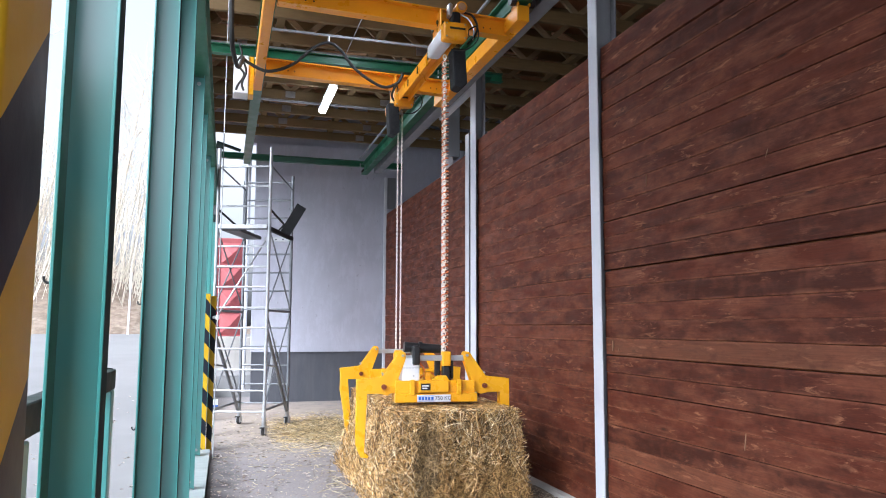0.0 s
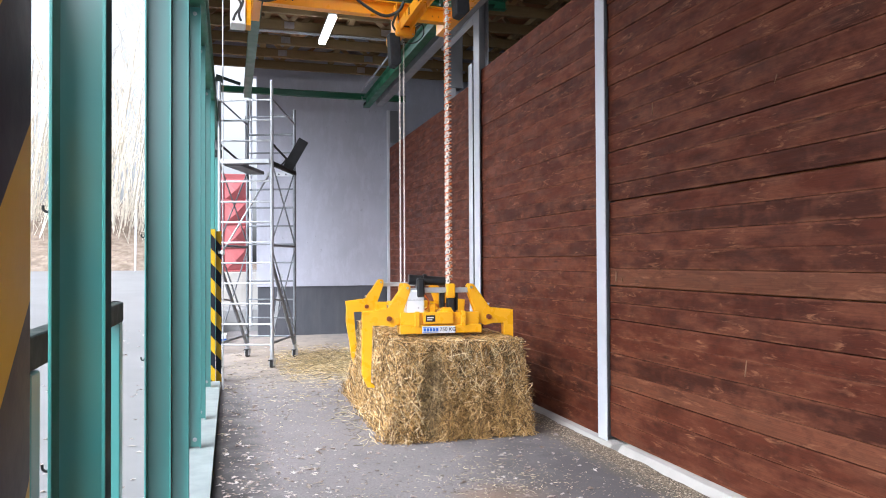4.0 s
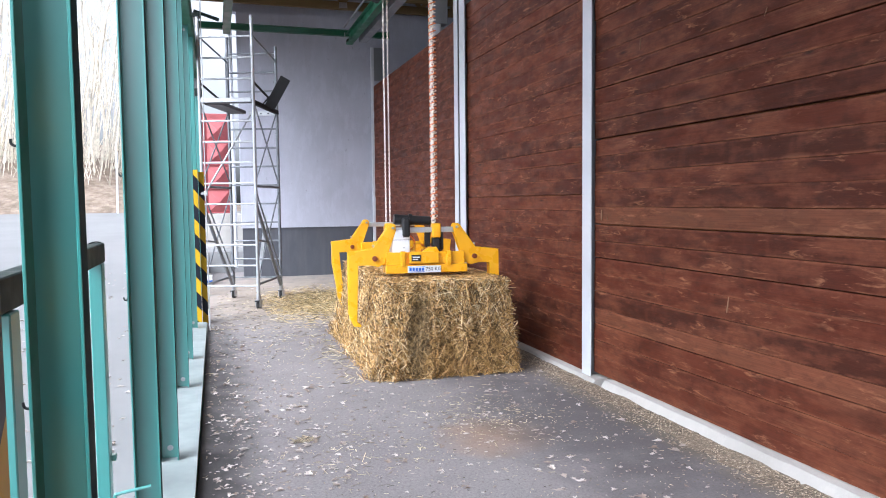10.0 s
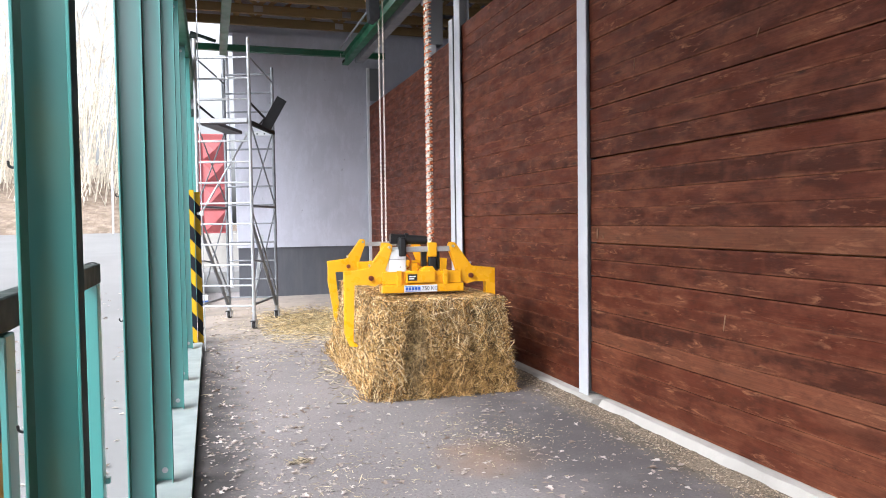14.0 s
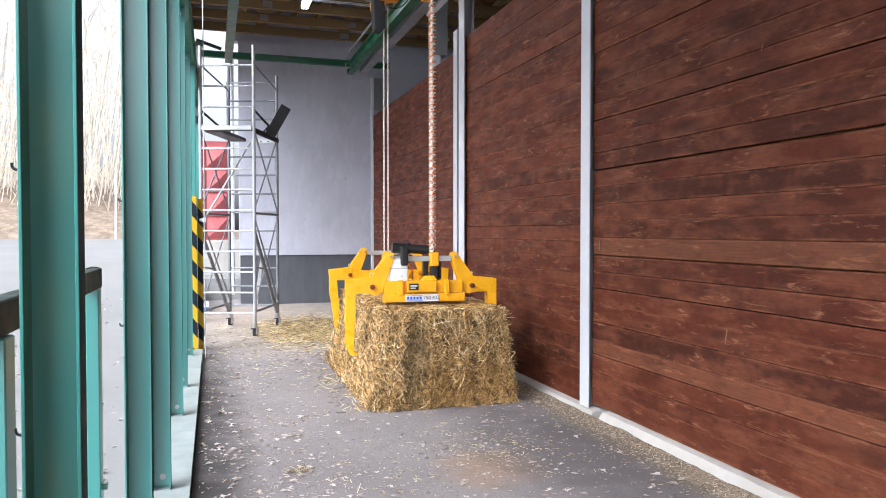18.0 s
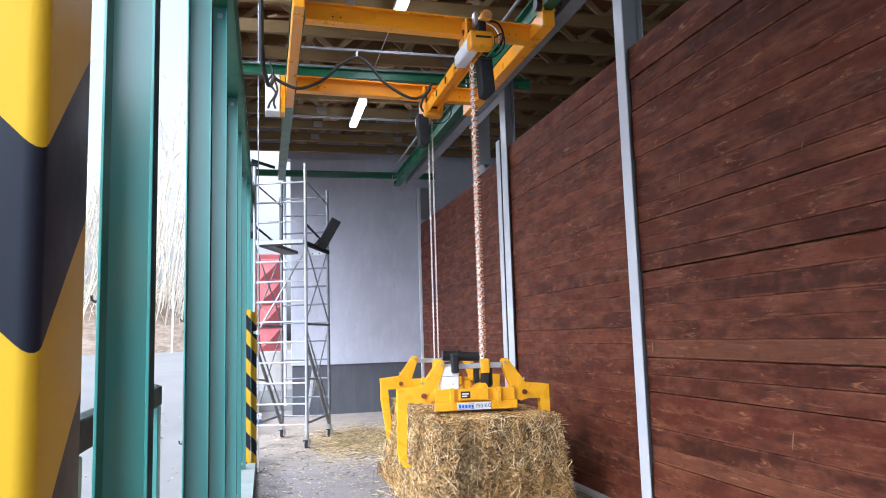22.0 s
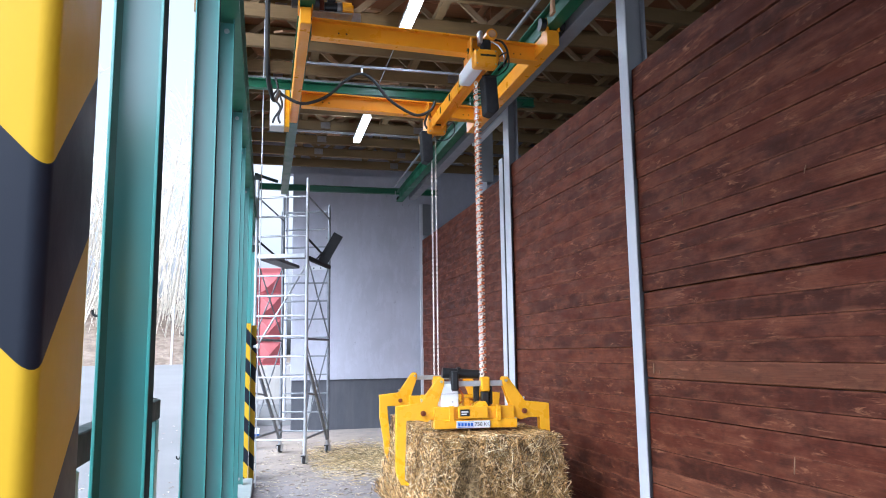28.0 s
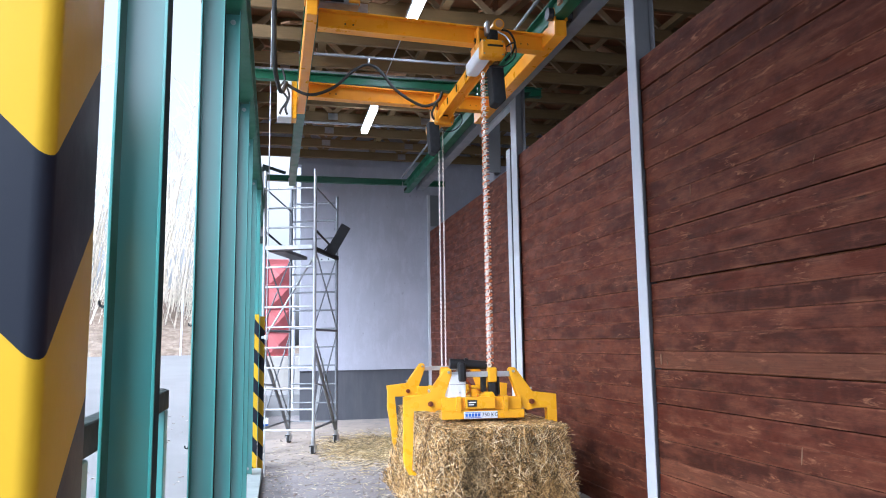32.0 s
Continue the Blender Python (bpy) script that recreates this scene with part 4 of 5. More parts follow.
    part("cable_loop", sweep([(1.94, 5.98, 4.30), (2.02, 5.95, 4.27), (2.06, 5.92, 4.17), (2.03, 5.88, 4.06), (1.95, 5.86, 3.96)], 0.010, 7), BLACK, t, smooth=True)
    part("cable_loop", sweep([(1.90, 5.97, 4.28), (1.98, 5.93, 4.22), (2.02, 5.90, 4.12), (2.00, 5.86, 4.00)], 0.007, 6), STEEL, t, smooth=True)
    for n in range(3):
        part("clip", box(1.762, 1.769, 6.5 + 0.4 * n, 6.53 + 0.4 * n, 4.03, 4.10), BLACK, t)
    part("air_hose", sweep([(1.70, 7.55, 4.12), (1.66, 7.62, 4.02), (1.70, 7.70, 3.98)], 0.012, 6), BLACK, t, smooth=True)


crab()


def chain_links(x, y, z0, z1, pitch, r, w, lean=(0, 0)):
    verts, faces = [], []
    n = int((z1 - z0) / pitch)
    for k in range(n):
        f = k / n
        cx, cy, cz = x + lean[0] * (1 - f), y + lean[1] * (1 - f), z0 + pitch * (k + 0.5)
        side = Vector((1, 0, 0)) if k % 2 else Vector((0, 1, 0))
        ring = []
        for j in range(8):
            a = 2 * math.pi * j / 8
            ring.append(Vector((cx, cy, cz)) + side * (math.cos(a) * w) + Vector((0, 0, math.sin(a) * pitch * 0.72)))
        base = len(verts)
        norm = side.cross(Vector((0, 0, 1)))
        for j, p in enumerate(ring):
            out = (p - Vector((cx, cy, cz))).normalized()
            for o in (out * r, norm * r, -out * r, -norm * r):
                verts.append(tuple(p + o))
        for j in range(8):
            for q in range(4):
                a, b = base + j * 4 + q, base + j * 4 + (q + 1) % 4
                c, d = base + ((j + 1) % 8) * 4 + (q + 1) % 4, base + ((j + 1) % 8) * 4 + q
                faces.append((a, b, c, d))
    return verts, faces


load = thing("load_chain", (1.81, 6.10, 1.26), "load chain wrapped in a coiled orange control cable", "chain")
part("chain", chain_links(1.812, 6.10, 1.24, 3.93, 0.032, 0.0062, 0.015), CHAIN, load)
coil = [Vector((1.818 + 0.031 * math.cos(a * 0.45), 6.10 + 0.031 * math.sin(a * 0.45), 1.30 + 2.58 * a / 600)) for a in range(600)]
part("coiled_cable", tube_along(coil, 0.0043, 5), ORANGE_CABLE, load, "coiled orange cable", smooth=True)
turned = [Vector((2 * 1.818 - p.x, 2 * 6.10 - p.y, p.z)) for p in coil]
part("coiled_cable", tube_along(turned, 0.0030, 5), CHAIN, load, "coiled pale cable", smooth=True)
load2 = thing("load_chain", (1.82, 7.86, 1.25), "double fall of pale load chain at the far hook", "chain")
for dx in (0.0, 0.045):
    part("chain", chain_links(1.79 + dx, 7.86, 1.22, 3.93, 0.024, 0.0034, 0.0075), CHAIN, load2)
part("hook_block", join(box(1.765, 1.86, 7.82, 7.90, 1.13, 1.22, 0.015, 2), rod((1.81, 7.86, 1.00), (1.81, 7.86, 1.14), 0.018, 8)), YELLOW, load2)

festoon = thing("festoon_cable", (0.9, 7.0, 4.3), "black festoon cable hanging in loops from the crane", "cable")
part("cable", sweep([(0.07, 7.7, 4.29), (0.13, 7.7, 4.242), (0.33, 7.7, 4.172), (0.58, 7.7, 4.272), (0.80, 7.7, 4.48), (0.965, 7.7, 4.56), (1.10, 7.7, 4.49), (1.273, 7.7, 4.286), (1.56, 7.7, 4.127), (1.74, 7.7, 4.185), (1.80, 7.7, 4.30)], 0.017, 8), RUBBER, festoon, smooth=True)
part("hanger", rod((0.965, 7.7, 4.555), (0.965, 7.7, 4.63), 0.012, 8), STEEL, festoon)
part("drop_cable", sweep([(-0.06, 6.3, 6.0), (-0.06, 6.35, 4.9), (-0.05, 6.5, 4.1), (-0.01, 6.9, 3.97), (0.03, 7.3, 4.05), (0.07, 7.7, 4.29)], 0.022, 8), RUBBER, festoon, smooth=True)
part("carrier_rail", box(0.20, 2.3, 7.69, 7.715, 4.63, 4.655), GREY_DULL, festoon)
part("wire", sweep([(0.03, 7.9, 4.52), (0.06, 7.9, 4.40), (0.01, 7.9, 4.30), (0.09, 7.9, 4.18), (0.03, 7.9, 4.06), (0.01, 7.9, 4.0)], 0.012, 6), RUBBER, festoon, smooth=True)
part("wire", sweep([(0.06, 7.9, 4.36), (0.11, 7.9, 4.22), (0.07, 7.9, 4.08), (0.09, 7.9, 4.0)], 0.012, 6), RUBBER, festoon, smooth=True)
control = thing("control_cabinet", (0.05, 8.4, 4.05), "white control cabinet hung on the crane", "control cabinet")
part("body", box(-0.02, 0.145, 8.2, 8.42, 4.06, 4.50, 0.006), WHITE, control)
part("door", box(-0.015, 0.14, 8.19, 8.199, 4.065, 4.495, 0.003), WHITE, control)
part("bracket", box(0.146, 0.20, 8.21, 8.41, 4.06, 4.50, 0.004), YELLOW, control)
conduit = whole("conduit", rod((-0.10, 8.6, 0.02), (-0.10, 8.6, 6.2), 0.006, 8), ALU, "thin vertical galvanised conduit", "conduit")
for y, z, x0, x1 in ((9.45, 5.10, -0.5, 2.6), (9.75, 5.17, 0.2, 3.0), (11.95, 5.17, 0.2, 2.8)):
    whole("cable_tray", box(x0, x1, y, y + 0.05, z, z + 0.025), ALU, "thin pale cable tray under the trusses", "cable tray", group="cable trays")
whole("lamp_feed", rod((1.41, 5.2, 5.09), (1.41, 10.6, 5.09), 0.007, 8), ALU, "thin pale cable conduit feeding the lamps", "conduit")


def strip_lamp(y0, y1):
    lamp = thing("strip_lamp", (1.41, (y0 + y1) / 2, 5.0), "lit white fluorescent strip lamp under the roof", "lamp", "strip lamps")
    part("housing", box(1.35, 1.47, y0, y1, 5.035, 5.08, 0.008), WHITE, lamp)
    part("diffuser", box(1.355, 1.465, y0 + 0.01, y1 - 0.01, 4.985, 5.034, 0.018, 3), TUBE, lamp)
    for y in (y0 + 0.2, y1 - 0.2):
        part("hanger", rod((1.41, y, 5.08), (1.41, y, 5.26), 0.005, 6), STEEL, lamp)


strip_lamp(6.62, 7.94)
strip_lamp(10.5, 11.85)


# ---- gripper on the bale ----
GRIP = Matrix.Translation((1.723, 6.10, 0)) @ Matrix.Rotation(radians(-4), 4, "Z")


def gripper():
    g = thing("bale_gripper", (1.75, 6.10, 0.84), "bright yellow bale gripper with four clamping arms on a straw bale", "gripper")

    def put(name, bm, mat, parent=None, label="", smooth=False):
        if isinstance(bm, tuple):
            bm = ([tuple(GRIP @ Vector(v)) for v in bm[0]], bm[1])
        else:
            bm.transform(GRIP)
        return part(name, bm, mat, parent or g, label, smooth)

    arm = [(-0.665, 1.030), (-0.455, 1.053), (-0.312, 1.252), (-0.296, 1.264), (-0.268, 1.264), (-0.254, 1.248), (-0.254, 1.205), (-0.352, 0.935), (-0.405, 0.898), (-0.480, 0.915), (-0.580, 0.915), (-0.597, 0.450), (-0.592, 0.405), (-0.632, 0.412), (-0.668, 0.500)]
    for v, drop in ((0.0, 0.0), (1.75, 0.07)):
        for s in (1, -1):
            # the far pair has longer legs
            outline = [((u + (0.9 * drop if z < 0.6 else 0.0)) * -s, z - (drop if z < 0.6 else 0.0)) for u, z in arm]
            for d in (-0.044, 0.032):
                a = put("arm", prism(outline, "y", v + d, v + d + 0.012, 0.002), YELLOW)
            put("arm_spacer", prism([(-s * (u + (0.9 * drop if z < 0.6 else 0.0)), z - (drop if z < 0.6 else 0.0)) for u, z in ((-0.660, 0.80), (-0.658, 0.47), (-0.607, 0.47), (-0.590, 0.80), (-0.585, 0.91), (-0.585, 1.022), (-0.658, 1.022))], "y", v - 0.0315, v + 0.0315), YELLOW)
            put("claw", prism([(-s * (u + 0.9 * drop), z - drop) for u, z in ((-0.662, 0.470), (-0.640, 0.478), (-0.600, 0.430), (-0.560, 0.405), (-0.570, 0.390), (-0.628, 0.398))], "y", v - 0.060, v + 0.060, 0.004), YELLOW)
            put("pivot_bolt", join(rod((s * 0.440, v - 0.080, 0.972), (s * 0.440, v + 0.080, 0.972), 0.013, 6), rod((s * 0.440, v - 0.070, 0.972), (s * 0.440, v + 0.070, 0.972), 0.022, 14)), RUST)
            put("tip_pin", rod((s * 0.282, v - 0.075, 1.232), (s * 0.282, v + 0.075, 1.232), 0.011, 10), STEEL)
            put("grease_nipple", rod((s * 0.43, v - 0.01, 1.05), (s * 0.452, v - 0.01, 1.088), 0.010, 8), STEEL)
        put("cross_beam", box(-0.50, 0.50, v - 0.031, v + 0.031, 0.915, 1.005, 0.004), YELLOW)
        put("cheek_plate", box(-0.345, 0.345, v - 0.075, v - 0.045, 0.914, 1.020, 0.003), YELLOW)
        put("lower_beam", box(-0.350, 0.362, v - 0.10, v + 0.10, 0.842, 0.913, 0.004), YELLOW)
        for u in (-0.205, 0.20):
            put("stiffener", box(u - 0.02, u + 0.02, v - 0.112, v - 0.080, 0.90, 1.03, 0.004), YELLOW)
        put("actuator", box(-0.30, 0.30, v - 0.014, v + 0.014, 1.185, 1.232, 0.004), ALU, None, "silver actuator tube")
    put("spine", box(-0.13, 0.13, 0.101, 1.649, 0.88, 0.99, 0.006), YELLOW)
    plate = put("hook_plate", prism([(-0.02, 1.013), (0.13, 1.013), (0.10, 1.06), (0.04, 1.06)], "y", -0.05, 0.05, 0.003), YELLOW)
    put("front_step", box(-0.15, 0.105, -0.118, -0.0802, 0.925, 1.025, 0.004), YELLOW)
    motor = put("motor", rod((-0.255, 0.05, 1.302), (0.065, 0.05, 1.284), 0.046, 18, 0.038), BLACK, None, "black electric actuator motor", True)
    put("motor_foot", box(-0.196, -0.130, -0.060, 0.085, 1.150, 1.315, 0.016, 2), BLACK, motor)
    put("motor_collar", rod((-0.128, 0.05, 1.298), (-0.100, 0.05, 1.297), 0.052, 18), BLACK, motor, "", True)
    cab = put("switch_box", box(-0.285, -0.130, -0.040, 0.14, 1.012, 1.210, 0.012, 2), WHITE, None, "white switch box")
    put("lid_seam", box(-0.281, -0.134, -0.043, -0.0405, 1.125, 1.129), GREY_DULL, cab)
    for z in (1.06, 1.15):
        put("screw", rod((-0.185, -0.041, z), (-0.185, -0.047, z), 0.007, 8), STEEL, cab)
    put("chain_socket", box(0.068, 0.146, -0.035, 0.045, 1.14, 1.265, 0.012, 2), YELLOW)
    put("swivel", box(0.072, 0.142, -0.03, 0.04, 0.99, 1.14, 0.012, 2), BLACK)
    put("valve_block", box(0.148, 0.175, 0.0, 0.06, 1.03, 1.19, 0.006), BLACK)
    put("valve_block", box(0.020, 0.066, 0.03, 0.09, 1.05, 1.19, 0.01), BLACK)
    put("hose", sweep([(-0.16, 0.10, 1.10), (-0.13, 0.06, 1.17), (-0.08, 0.05, 1.12), (-0.06, 0.05, 1.04), (0.0, 0.06, 1.02)], 0.008, 6), ORANGE_CABLE, None, "orange hose", True)
    put("hose", sweep([(-0.10, 0.12, 1.03), (-0.02, 0.10, 1.08), (0.05, 0.12, 1.05), (0.13, 0.08, 1.08)], 0.007, 6), ORANGE_CABLE, None, "orange hose", True)
    put("hose", sweep([(0.02, 0.06, 1.29), (0.10, 0.06, 1.28), (0.15, 0.05, 1.22), (0.16, 0.05, 1.15)], 0.007, 6), BLACK, None, "", True)
    put("bracket", box(-0.075, -0.02, 0.02, 0.10, 1.013, 1.09, 0.006), YELLOW)
    sticker = put("warning_sticker", box(-0.135, -0.054, -0.1215, -0.1185, 0.945, 1.00), BLACK)
    put("lettering_bar", box(-0.125, -0.066, -0.1235, -0.122, 0.975, 0.985), WHITE, sticker)
    put("lettering_bar", box(-0.125, -0.080, -0.1235, -0.122, 0.957, 0.966), WHITE, sticker)
    sign = put("load_sign", box(-0.165, 0.125, -0.106, -0.1015, 0.845, 0.905, 0.001), WHITE, None, "white sign stating the load")
    for k in range(5):
        put("logo_block", box(-0.152 + 0.027 * k, -0.132 + 0.027 * k, -0.1085, -0.1065, 0.862, 0.888), BLUE, sign)
    put("logo_line", box(-0.157, -0.017, -0.1085, -0.1065, 0.894, 0.898), BLUE, sign)
    put("logo_line", box(-0.157, -0.017, -0.1085, -0.1065, 0.852, 0.856), BLUE, sign)
    writing("750 KG", 0.045, GRIP @ Matrix.Translation((0.06, -0.1075, 0.875)) @ Matrix.Rotation(radians(90), 4, "X"), BLACK, "lettering", sign)


gripper()

# ---- straw bale ----
BALE = Matrix.Translation((1.25, 5.68, 0)) @ Matrix.Rotation(radians(-1), 4, "Z")
BW, BL, BH = 1.13, 2.36, 0.80


def bale():
    rng = np.random.default_rng(5)
    b = thing("straw_bale", BALE @ Vector((BW / 2, BL / 2, 0)), "large square golden straw bale standing on the floor", "straw bale")
    # dark core shows through the stalks as painted shade
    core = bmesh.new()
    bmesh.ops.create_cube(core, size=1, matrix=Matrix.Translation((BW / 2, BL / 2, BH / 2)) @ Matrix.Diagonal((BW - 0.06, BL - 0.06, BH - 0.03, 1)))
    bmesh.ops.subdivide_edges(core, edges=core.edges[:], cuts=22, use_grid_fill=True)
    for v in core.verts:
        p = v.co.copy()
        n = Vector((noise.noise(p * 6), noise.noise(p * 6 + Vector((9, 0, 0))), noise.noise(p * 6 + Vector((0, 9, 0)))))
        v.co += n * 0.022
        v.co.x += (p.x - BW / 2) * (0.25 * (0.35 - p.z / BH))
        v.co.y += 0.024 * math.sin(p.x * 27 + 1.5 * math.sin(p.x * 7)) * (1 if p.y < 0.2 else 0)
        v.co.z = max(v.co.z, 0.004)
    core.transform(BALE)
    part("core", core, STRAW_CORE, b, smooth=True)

    def flare(p):
        q = p.copy()
        q[:, 0] += (p[:, 0] - BW / 2) * (0.25 * (0.35 - p[:, 2] / BH))
        q[:, 1] += 0.024 * np.sin(p[:, 0] * 27 + 1.5 * np.sin(p[:, 0] * 7)) * (p[:, 1] < 0.1) - 0.06 * (p[:, 1] < 0.1) * (p[:, 2] / BH - 0.5)
        return q

    def side(name, n, origin, e1, e2, out, along, spread, length, lift=0.02):
        e1, e2, out = (np.array(v, float) for v in (e1, e2, out))
        s, t = rng.random(n), rng.random(n)
        pos = np.array(origin) + s[:, None] * e1 + t[:, None] * e2 + out * rng.normal(0.0, lift, n)[:, None]
        d = np.array(along, float) + rng.normal(size=(n, 3)) * np.array(spread) + out * rng.normal(0, 0.12, n)[:, None]
        L = rng.uniform(*length, n)
        pos = flare(pos)
        reach = np.abs(d[:, 2]) / np.linalg.norm(d, axis=1) * L / 2
        pos[:, 2] = np.maximum(np.minimum(pos[:, 2], np.maximum(BH + 0.012 - reach, 0.1)), reach + 0.004)
        vs, fs = strands(pos, d, L, rng.uniform(0.0028, 0.0066, n), rng.normal(0, 0.10, n), rng)
        vs = np.array(vs) @ np.array(BALE.to_3x3()).T + np.array(BALE.translation)
        part(name, (vs.tolist(), fs), STRAW, b, kind="stuff")

    side("front_straw", 14500, (0, 0, 0), (BW, 0, 0), (0, 0, BH), (0, -1, 0), (0, 0, 0.7), (0.80, 0.20, 0.5), (0.03, 0.16), 0.030)
    side("side_straw", 12000, (0, 0, 0), (0, BL, 0), (0, 0, BH), (-1, 0, 0), (0, 0.2, 0.8), (0.35, 0.6, 0.5), (0.04, 0.15), 0.025)
    side("side_straw", 2200, (BW - 0.02, 0, 0), (0, BL, 0), (0, 0, BH), (1, 0, 0), (0, 0.2, 0.8), (0.35, 0.6, 0.5), (0.05, 0.18), 0.028)
    side("top_straw", 9000, (0, 0, BH), (BW, 0, 0), (0, BL, 0), (0, 0, 1), (0.6, 0.4, 0), (0.8, 0.8, 0.10), (0.05, 0.19), 0.012)
    # loose fringe along the edges and the foot
    side("fringe", 1300, (0, 0, 0.02), (BW, 0, 0), (0, 0, 0.10), (0, -1, 0), (0, -0.5, 0.8), (0.6, 0.4, 0.3), (0.06, 0.16), 0.03)
    side("fringe", 1500, (-0.01, 0, 0.02), (0, BL, 0), (0, 0, 0.12), (-1, 0, 0), (-0.5, 0, 0.7), (0.4, 0.6, 0.3), (0.05, 0.15), 0.04)
    side("fringe", 900, (0, 0, BH), (BW, 0, 0), (0, 0.12, 0), (0, 0, 1), (0.5, -0.4, 0.05), (0.7, 0.6, 0.15), (0.05, 0.15), 0.008)
    side("fringe", 350, (BW - 0.02, 0, 0.1), (0, 0.15, 0), (0, 0, BH - 0.1), (1, 0, 0), (0.5, -0.2, 0.2), (0.5, 0.5, 0.5), (0.05, 0.16), 0.03)
    side("fringe", 700, (0, 0, 0.1), (0, 0.12, 0), (0, 0, BH - 0.1), (-1, 0, 0), (-0.4, -0.3, 0.4), (0.5, 0.5, 0.5), (0.05, 0.14), 0.025)


bale()


# ---- scaffold tower ----
def scaffold():
    t = thing("scaffold_tower", (0.3, 11.0, 0), "narrow aluminium mobile scaffold tower on castors", "scaffold tower")
    M = Matrix.Translation((0.53, 10.28, 0)) @ Matrix.Rotation(radians(-20), 4, "Z")
    W, D = 0.74, 1.16

    def put(name, bm, mat, parent=None, label=""):
        bm.transform(M)
        return part(name, bm, mat, parent or t, label)

    tops = {(0, 0): 3.97, (-W, 0): 3.97, (0, D): 3.80, (-W, D): 3.97}
    for (u, v), top in tops.items():
        # front frame in the paler metal, rear frame in the darker one
        front = v == 0
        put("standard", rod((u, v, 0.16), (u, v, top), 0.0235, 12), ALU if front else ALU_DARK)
        caster = put("castor", join(rod((u, v, 0.12), (u, v, 0.21), 0.030, 12), box(u - 0.035, u - 0.022, v - 0.04, v + 0.05, 0.03, 0.13), box(u + 0.022, u + 0.035, v - 0.04, v + 0.05, 0.03, 0.13)), STEEL)
        put("wheel", rod((u - 0.02, v + 0.01, 0.062), (u + 0.02, v + 0.01, 0.062), 0.062, 18), RUBBER, caster)
        put("brake_lever", box(u - 0.03, u + 0.03, v - 0.09, v - 0.03, 0.11, 0.125), BLACK, caster)
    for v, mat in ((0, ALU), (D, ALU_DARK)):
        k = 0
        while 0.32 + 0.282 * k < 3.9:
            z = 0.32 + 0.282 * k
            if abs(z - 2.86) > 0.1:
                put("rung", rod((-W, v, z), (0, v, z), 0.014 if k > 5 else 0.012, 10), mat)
            k += 1
    for u in (-W, 0):
        for z in (0.34, 1.69):
            put("side_rail", rod((u, 0, z), (u, D, z), 0.018, 10), ALU_DARK)
        for z0, z1 in ((0.40, 1.64), (1.74, 2.84)):
            put("diagonal", rod((u, 0, z0), (u, D, z1), 0.011, 8), ALU_DARK)
            put("diagonal", rod((u, D, z0), (u, 0, z1), 0.011, 8), ALU_DARK)
        put("outrigger", rod((u, 0.02, 1.42), (u + 0.02, D * 0.90, 0.22), 0.025, 10), ALU_DARK)
        put("outrigger_tie", rod((u, 0.02, 0.95), (u, D * 0.42, 0.90), 0.013, 8), ALU_DARK)
        put("guard_brace", rod((u, 0, 3.72), (u, D, 3.58), 0.012, 8), ALU_DARK)
        put("guard_brace", rod((u, 0, 3.10), (u, D * 0.9, 2.93), 0.016, 8), BOARD_BLACK)
    put("diagonal", rod((-W, 0.03, 1.55), (-0.30, D * 0.7, 2.75), 0.013, 8), ALU, None, "bright thin diagonal brace")
    platform = put("platform", join(box(-W + 0.03, -W + 0.26, 0.101, D + 0.02, 2.81, 2.86, 0.004), box(-W + 0.03, -0.02, -0.02, 0.10, 2.82, 2.86, 0.004)), DECK)
    put("deck_edge", box(-W + 0.03, -0.02, -0.05, -0.021, 2.822, 2.880, 0.004), ALU, platform, "bright aluminium edge profile")
    put("deck_edge", box(-W + 0.30, 0.02, D + 0.021, D + 0.045, 2.780, 2.850, 0.004), ALU, platform, "perforated aluminium edge profile")
    # solid black discs paint in the dark of the holes
    for n in range(4):
        put("hole_rim", rod((-W + 0.38 + 0.11 * n, D + 0.0195, 2.812), (-W + 0.38 + 0.11 * n, D + 0.0205, 2.812), 0.012, 10), BOARD_BLACK, platform)
    put("deck", box(-W + 0.04, -W + 0.14, 0.0, D, 2.861, 2.875), BOARD_BLACK, platform)
    put("deck_edge", box(-0.019, 0.03, 0, D, 2.79, 2.85, 0.004), BOARD_BLACK, platform)
    hatch = moved(box(-0.075, 0.075, -0.01, 0.01, -0.24, 0.24, 0.004), M.inverted() @ Matrix.Translation((0.89, 10.7, 3.02)) @ Matrix.Rotation(radians(29), 4, "Y"))
    put("trapdoor", hatch, BOARD_BLACK, None, "open black trapdoor panel")
    put("trapdoor_arm", rod((0.0, 0.42, 2.84), (0.10, 0.42, 2.95), 0.012, 8), BOARD_BLACK)


scaffold()
ladder = thing("leaning_stick", (0.70, 12.6, 0), "pale aluminium profile leaning near the scaffold", "profile")
part("profile", bar((0.62, 12.3, 0.0), (0.80, 12.5, 1.25), 0.05, 0.02, 0.003), ALU, ladder)


